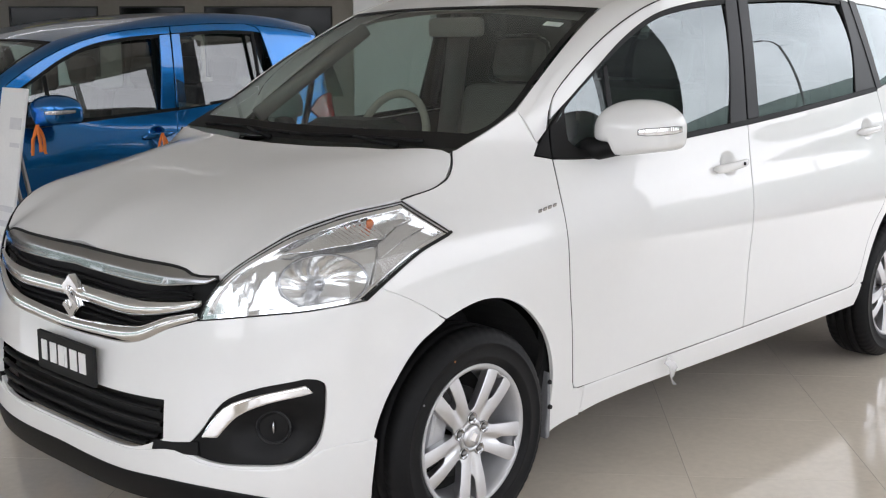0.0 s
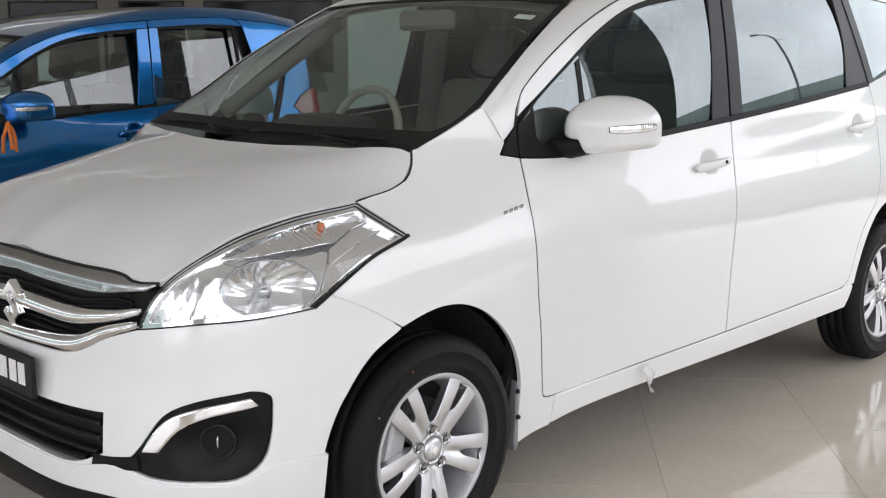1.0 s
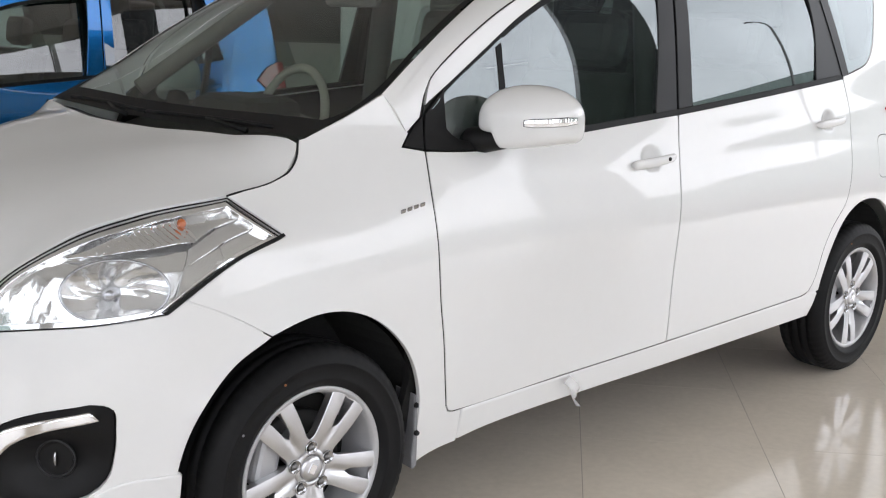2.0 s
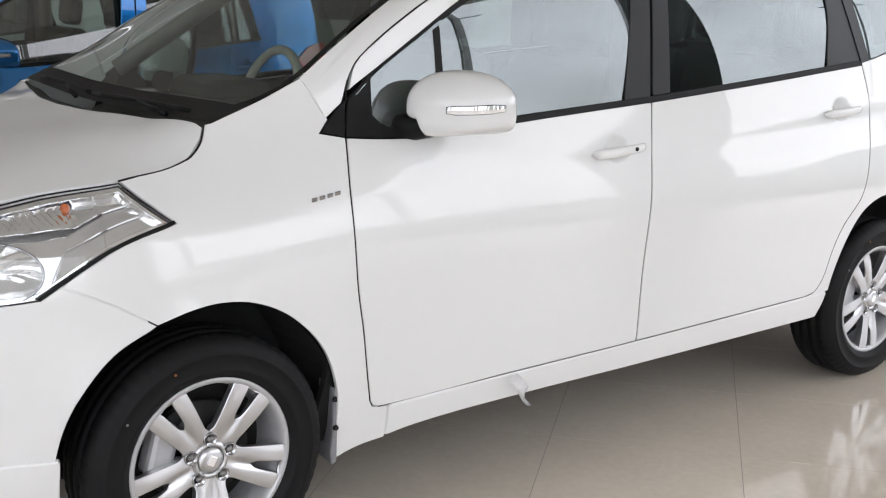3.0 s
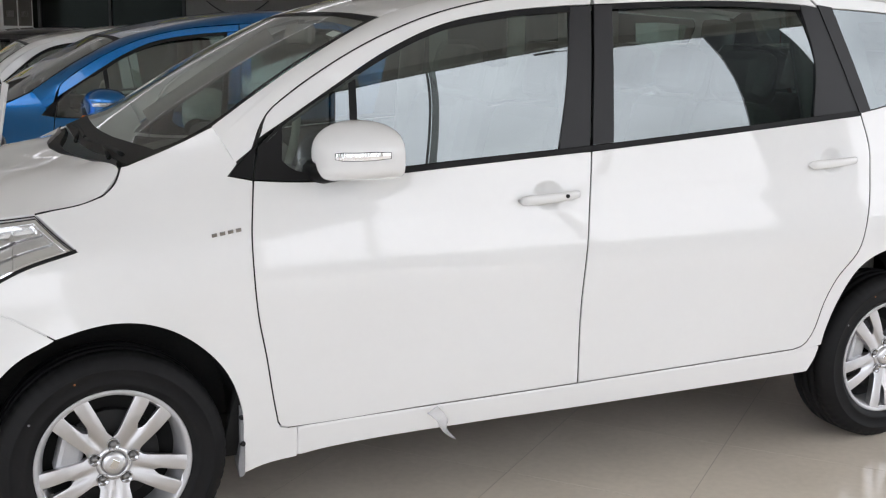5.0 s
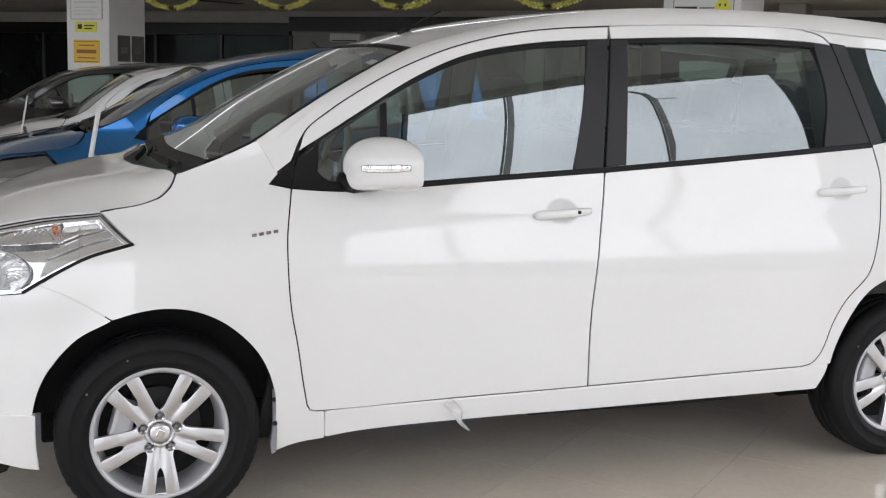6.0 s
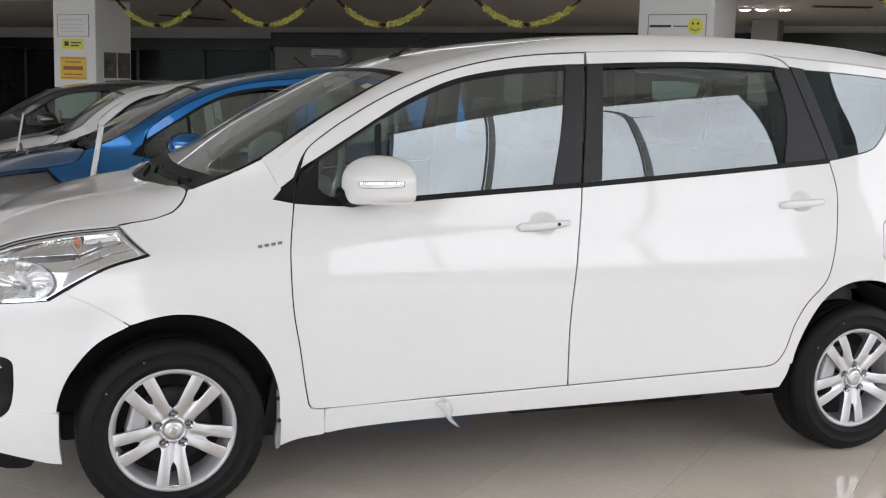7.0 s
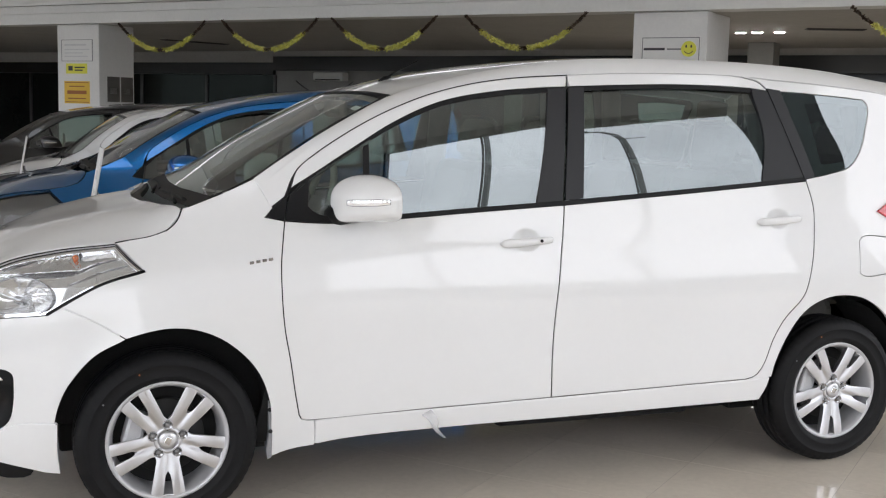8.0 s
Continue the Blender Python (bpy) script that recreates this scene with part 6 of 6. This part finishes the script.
ax = CA.x
notice("notice", ax - 0.71, ax - 0.115, 1.975, 2.268, ROW, M["paper"], "white printed sheet taped on the column", "notice", [(0.1, 0.8, 0.72, 0.80, M["pale_print"]), (0.1, 0.9, 0.52, 0.57, M["pale_print"]), (0.1, 0.7, 0.36, 0.41, M["pale_print"]), (0.1, 0.85, 0.2, 0.25, M["pale_print"]), (0.0, 1.0, 0.0, 0.02, M["flap"]), (0.0, 1.0, 0.98, 1.0, M["flap"]), (0.0, 0.012, 0.02, 0.98, M["flap"]), (0.988, 1.0, 0.02, 0.98, M["flap"])])
notice("notice", ax - 0.627, ax - 0.225, 1.807, 1.945, ROW, M["lemon_card"], "small lemon yellow slip on the column", "notice", [(0.12, 0.32, 0.3, 0.75, M["ink"]), (0.42, 0.9, 0.55, 0.68, M["ink"]), (0.42, 0.8, 0.28, 0.4, M["ink"])])
notice("notice", ax - 0.666, ax - 0.179, 1.40, 1.705, ROW, M["yellow_card"], "orange yellow notice card on the column", "notice", [(0.04, 0.96, 0.92, 0.95, M["print_red"]), (0.12, 0.88, 0.42, 0.58, M["print_red"]), (0.2, 0.8, 0.74, 0.79, M["print_red"]), (0.15, 0.85, 0.2, 0.25, M["print_red"]), (0.04, 0.96, 0.05, 0.08, M["print_red"])])
notice("poster", ROW + 0.12, ROW + 0.635, 1.40, 1.80, CA.x, M["paper"], "framed brochure sheet with two dark pictures", "poster", [(0.04, 0.48, 0.08, 0.94, M["cabin_grey"]), (0.53, 0.97, 0.08, 0.94, M["cabin_grey"]), (0.14, 0.38, 0.35, 0.55, M["grey_panel"]), (0.62, 0.86, 0.35, 0.55, M["grey_panel"])], side=True)
bx_ = CB.x
sm = notice("notice", bx_ - 0.67, bx_ - 0.07, 1.96, 2.216, ROW, M["paper"], "white printed card with a yellow smiley", "notice", [(0.03, 0.40, 0.50, 0.59, M["ink"]), (0.44, 0.70, 0.51, 0.57, M["flap"]), (0.0, 1.0, 0.97, 1.0, M["flap"]), (0.0, 1.0, 0.0, 0.03, M["flap"]), (0.0, 0.012, 0.03, 0.97, M["flap"]), (0.988, 1.0, 0.03, 0.97, M["flap"])])
c = HALL @ Vector((bx_ - 0.18, ROW - 0.008, 2.10))
facing = HALL @ pose(0, 0, 0, 90, 0, 0)
def disc(name, r, at, depth, material, parent, flat=(1, 1)):
    bm = bmesh.new()
    bmesh.ops.create_cone(bm, cap_ends=True, segments=28, radius1=r, radius2=r, depth=depth)
    bmesh.ops.transform(bm, matrix=Matrix.Translation(at) @ facing.to_3x3().to_4x4() @ Matrix.Diagonal((flat[0], flat[1], 1, 1)), verts=bm.verts)
    return part(name, bm, material, parent)


disc("smiley", 0.078, c, 0.004, M["lemon_card"], sm)
for dx in (-0.026, 0.026):
    disc("smiley_eye", 0.011, HALL @ Vector((bx_ - 0.18 + dx, ROW - 0.011, 2.125)), 0.003, M["ink"], sm, (0.8, 1.3))
tube("smiley_mouth", [HALL @ Vector((bx_ - 0.18 + 0.048 * math.sin(t), ROW - 0.012, 2.10 - 0.045 * math.cos(t))) for t in np.linspace(-1.1, 1.1, 9)], 0.004, M["ink"], sm, 6)

# ---------------------------------------------------------------- tinsel garlands under the beam
def garland(x0, x1, sag):
    pts = [(x0 + (x1 - x0) * t, LOW - 0.01 - sag * (1 - (2 * t - 1) ** 2)) for t in np.linspace(0, 1, 61)]
    root = tagged(new("garland"), "yellow and brown tinsel garland hung from the beam", "garland", "garlands under the beam")
    root.location = HALL @ Vector(((x0 + x1) / 2, ROW - 0.13, LOW))
    for name, t0, t1, m_ in (("tinsel_end", 0.0, 0.14, "tinsel_dark"), ("tinsel_run", 0.14, 0.46, "tinsel"), ("tinsel_knot", 0.46, 0.54, "tinsel_dark"), ("tinsel_run", 0.54, 0.86, "tinsel"), ("tinsel_end", 0.86, 1.0, "tinsel_dark")):
        verts, faces = [], []
        sel = np.linspace(t0, t1, max(8, int((t1 - t0) * 120)))
        for t in sel:
            x, z = np.interp(t, np.linspace(0, 1, 61), [p[0] for p in pts]), np.interp(t, np.linspace(0, 1, 61), [p[1] for p in pts])
            c = HALL @ Vector((x, ROW - 0.13, z))
            for _ in range(14):
                d = Vector((random.gauss(0, 1), random.gauss(0, 1), random.gauss(0, 1))).normalized()
                e = d.cross(Vector((random.gauss(0, 1), random.gauss(0, 1), random.gauss(0, 1)))).normalized()
                r = random.uniform(0.026, 0.046) * (1.0 if m_ == "tinsel" else 0.62)
                k = len(verts)
                verts += [c + e * 0.008, c - e * 0.008, c + d * r - e * 0.004, c + d * r + e * 0.004]
                faces.append((k, k + 1, k + 2, k + 3))
        inv = Matrix.Translation(-root.location)
        link_mesh(name, [inv @ v for v in verts], faces, M[m_], root, smooth=False)


# ends of the garlands along the beam
for g0, g1 in GARLANDS:
    garland(g0, g1, 0.355)

# ---------------------------------------------------------------- information boards between the cars
def board(where, h, w, lean, label):
    root = tagged(new("information_board"), label, "sign board", "information boards")
    root.location = where
    t = pose(0, 0, 0, 0, lean, 0)
    pan = box("panel", (-0.006, 0, 0.10), (0.006, w, h), M["paper"], root, 0.003, m=t)
    for i, (z0, z1, y0, y1) in enumerate(((0.86, 0.90, 0.06, 0.5), (0.80, 0.815, 0.06, 0.42), (0.58, 0.60, 0.06, 0.9), (0.53, 0.55, 0.06, 0.8), (0.48, 0.50, 0.06, 0.85), (0.43, 0.45, 0.06, 0.7), (0.38, 0.40, 0.06, 0.88), (0.33, 0.35, 0.06, 0.6))):
        box("print_bar", (-0.0085, w * y0, h * z0), (-0.006, w * y1, h * z1), M["pale_print"], pan, m=t)
    for y in (0.06, w - 0.06):
        tube("leg", [t @ Vector((0.014, y, h * 0.8)), Vector((0.36, y, 0.012))], 0.010, M["satin_chrome"], root, 8)
    box("foot_rail", (-0.03, 0.0, 0.0), (0.03, w, 0.10), M["satin_chrome"], root, 0.004)
    return root


board((-0.25, 1.60, 0), 1.21, 0.22, 10, "white information board on a folding stand beside the white car")
board((-0.60, 4.75, 0), 1.17, 0.24, 10, "white information board on a folding stand further down the row")

# orange ribbons on the blue car
def ribbon(at, n, label):
    root = tagged(new("ribbon"), label, "ribbon", "orange ribbons")
    root.location = at
    for k in range(n):
        pts, a = [], 2.4 * k
        for i in range(7):
            t = i / 6
            pts.append((0.05 * t * math.cos(a) * (1 + 0.3 * math.sin(5 * t)), 0.03 * t * math.sin(a) - 0.006, -0.13 * t + 0.012 * math.sin(6 * t + k)))
        verts, faces = [], []
        for p in pts:
            verts += [(p[0] - 0.008, p[1], p[2]), (p[0], p[1] - 0.004, p[2]), (p[0] + 0.008, p[1], p[2])]
        for i in range(6):
            faces += [(3 * i, 3 * i + 1, 3 * i + 4, 3 * i + 3), (3 * i + 1, 3 * i + 2, 3 * i + 5, 3 * i + 4)]
        o = link_mesh("ribbon_tail", verts, faces, M["orange"], root)
        s = o.modifiers.new("thickness", "SOLIDIFY")
        s.thickness = 0.001


ribbon((1.10, 2.44, 0.90), 3, "orange ribbon tied round the blue door handle")
ribbon((0.38, 2.39, 0.98), 5, "orange ribbon bunch hung from the blue mirror")

# ---------------------------------------------------------------- floor tiles
TS, J = 0.6, 0.0011
tv = lambda s: [(J, J, -0.012), (s - J, J, -0.012), (s - J, s - J, -0.012), (J, s - J, -0.012), (J, J, -0.0004), (s - J, J, -0.0004), (s - J, s - J, -0.0004), (J, s - J, -0.0004),
                (J + 0.0002, J + 0.0002, 0), (s - J - 0.0002, J + 0.0002, 0), (s - J - 0.0002, s - J - 0.0002, 0), (J + 0.0002, s - J - 0.0002, 0)]
TF = [(8, 9, 10, 11), (0, 1, 5, 4), (1, 2, 6, 5), (2, 3, 7, 6), (3, 0, 4, 7), (4, 5, 9, 8), (5, 6, 10, 9), (6, 7, 11, 10), (7, 4, 8, 11)]
tile_mesh = bpy.data.meshes.new("tile")
tile_mesh.from_pydata(tv(TS), [], TF)
tile_mesh.materials.append(M["tile"])
# the joints: one runs through this spot
ref = HALL.inverted() @ Vector((1.151, -0.722, 0))
ox, oy = ref.x % TS, (ref.y + 0.2) % TS
rest_v, rest_f = [], []
for i in range(int((X0 - ox) / TS), int((X1 - ox) / TS) + 1):
    for j in range(int((Y0 - oy) / TS), int((Y1 - oy) / TS) + 1):
        lo = (ox + i * TS, oy + j * TS)
        if -6 <= i < 11 and -7 <= j < 10:
            o = new("tile", tile_mesh)
            o.parent = floor
            o.matrix_basis = HALL @ Matrix.Translation((*lo, 0))
        elif lo[0] >= X0 and lo[1] >= Y0 and lo[0] + TS <= X1 and lo[1] + TS <= Y1:
            k = len(rest_v)
            rest_v += [HALL @ Vector((lo[0] + v[0], lo[1] + v[1], v[2])) for v in tv(TS)[4:]]
            rest_f += [tuple(q - 4 + k for q in f) for f in TF if min(f) >= 4]
rest = link_mesh("far_tiles", rest_v, rest_f, M["tile"], floor, smooth=False)
tagged(rest, kind="stuff")
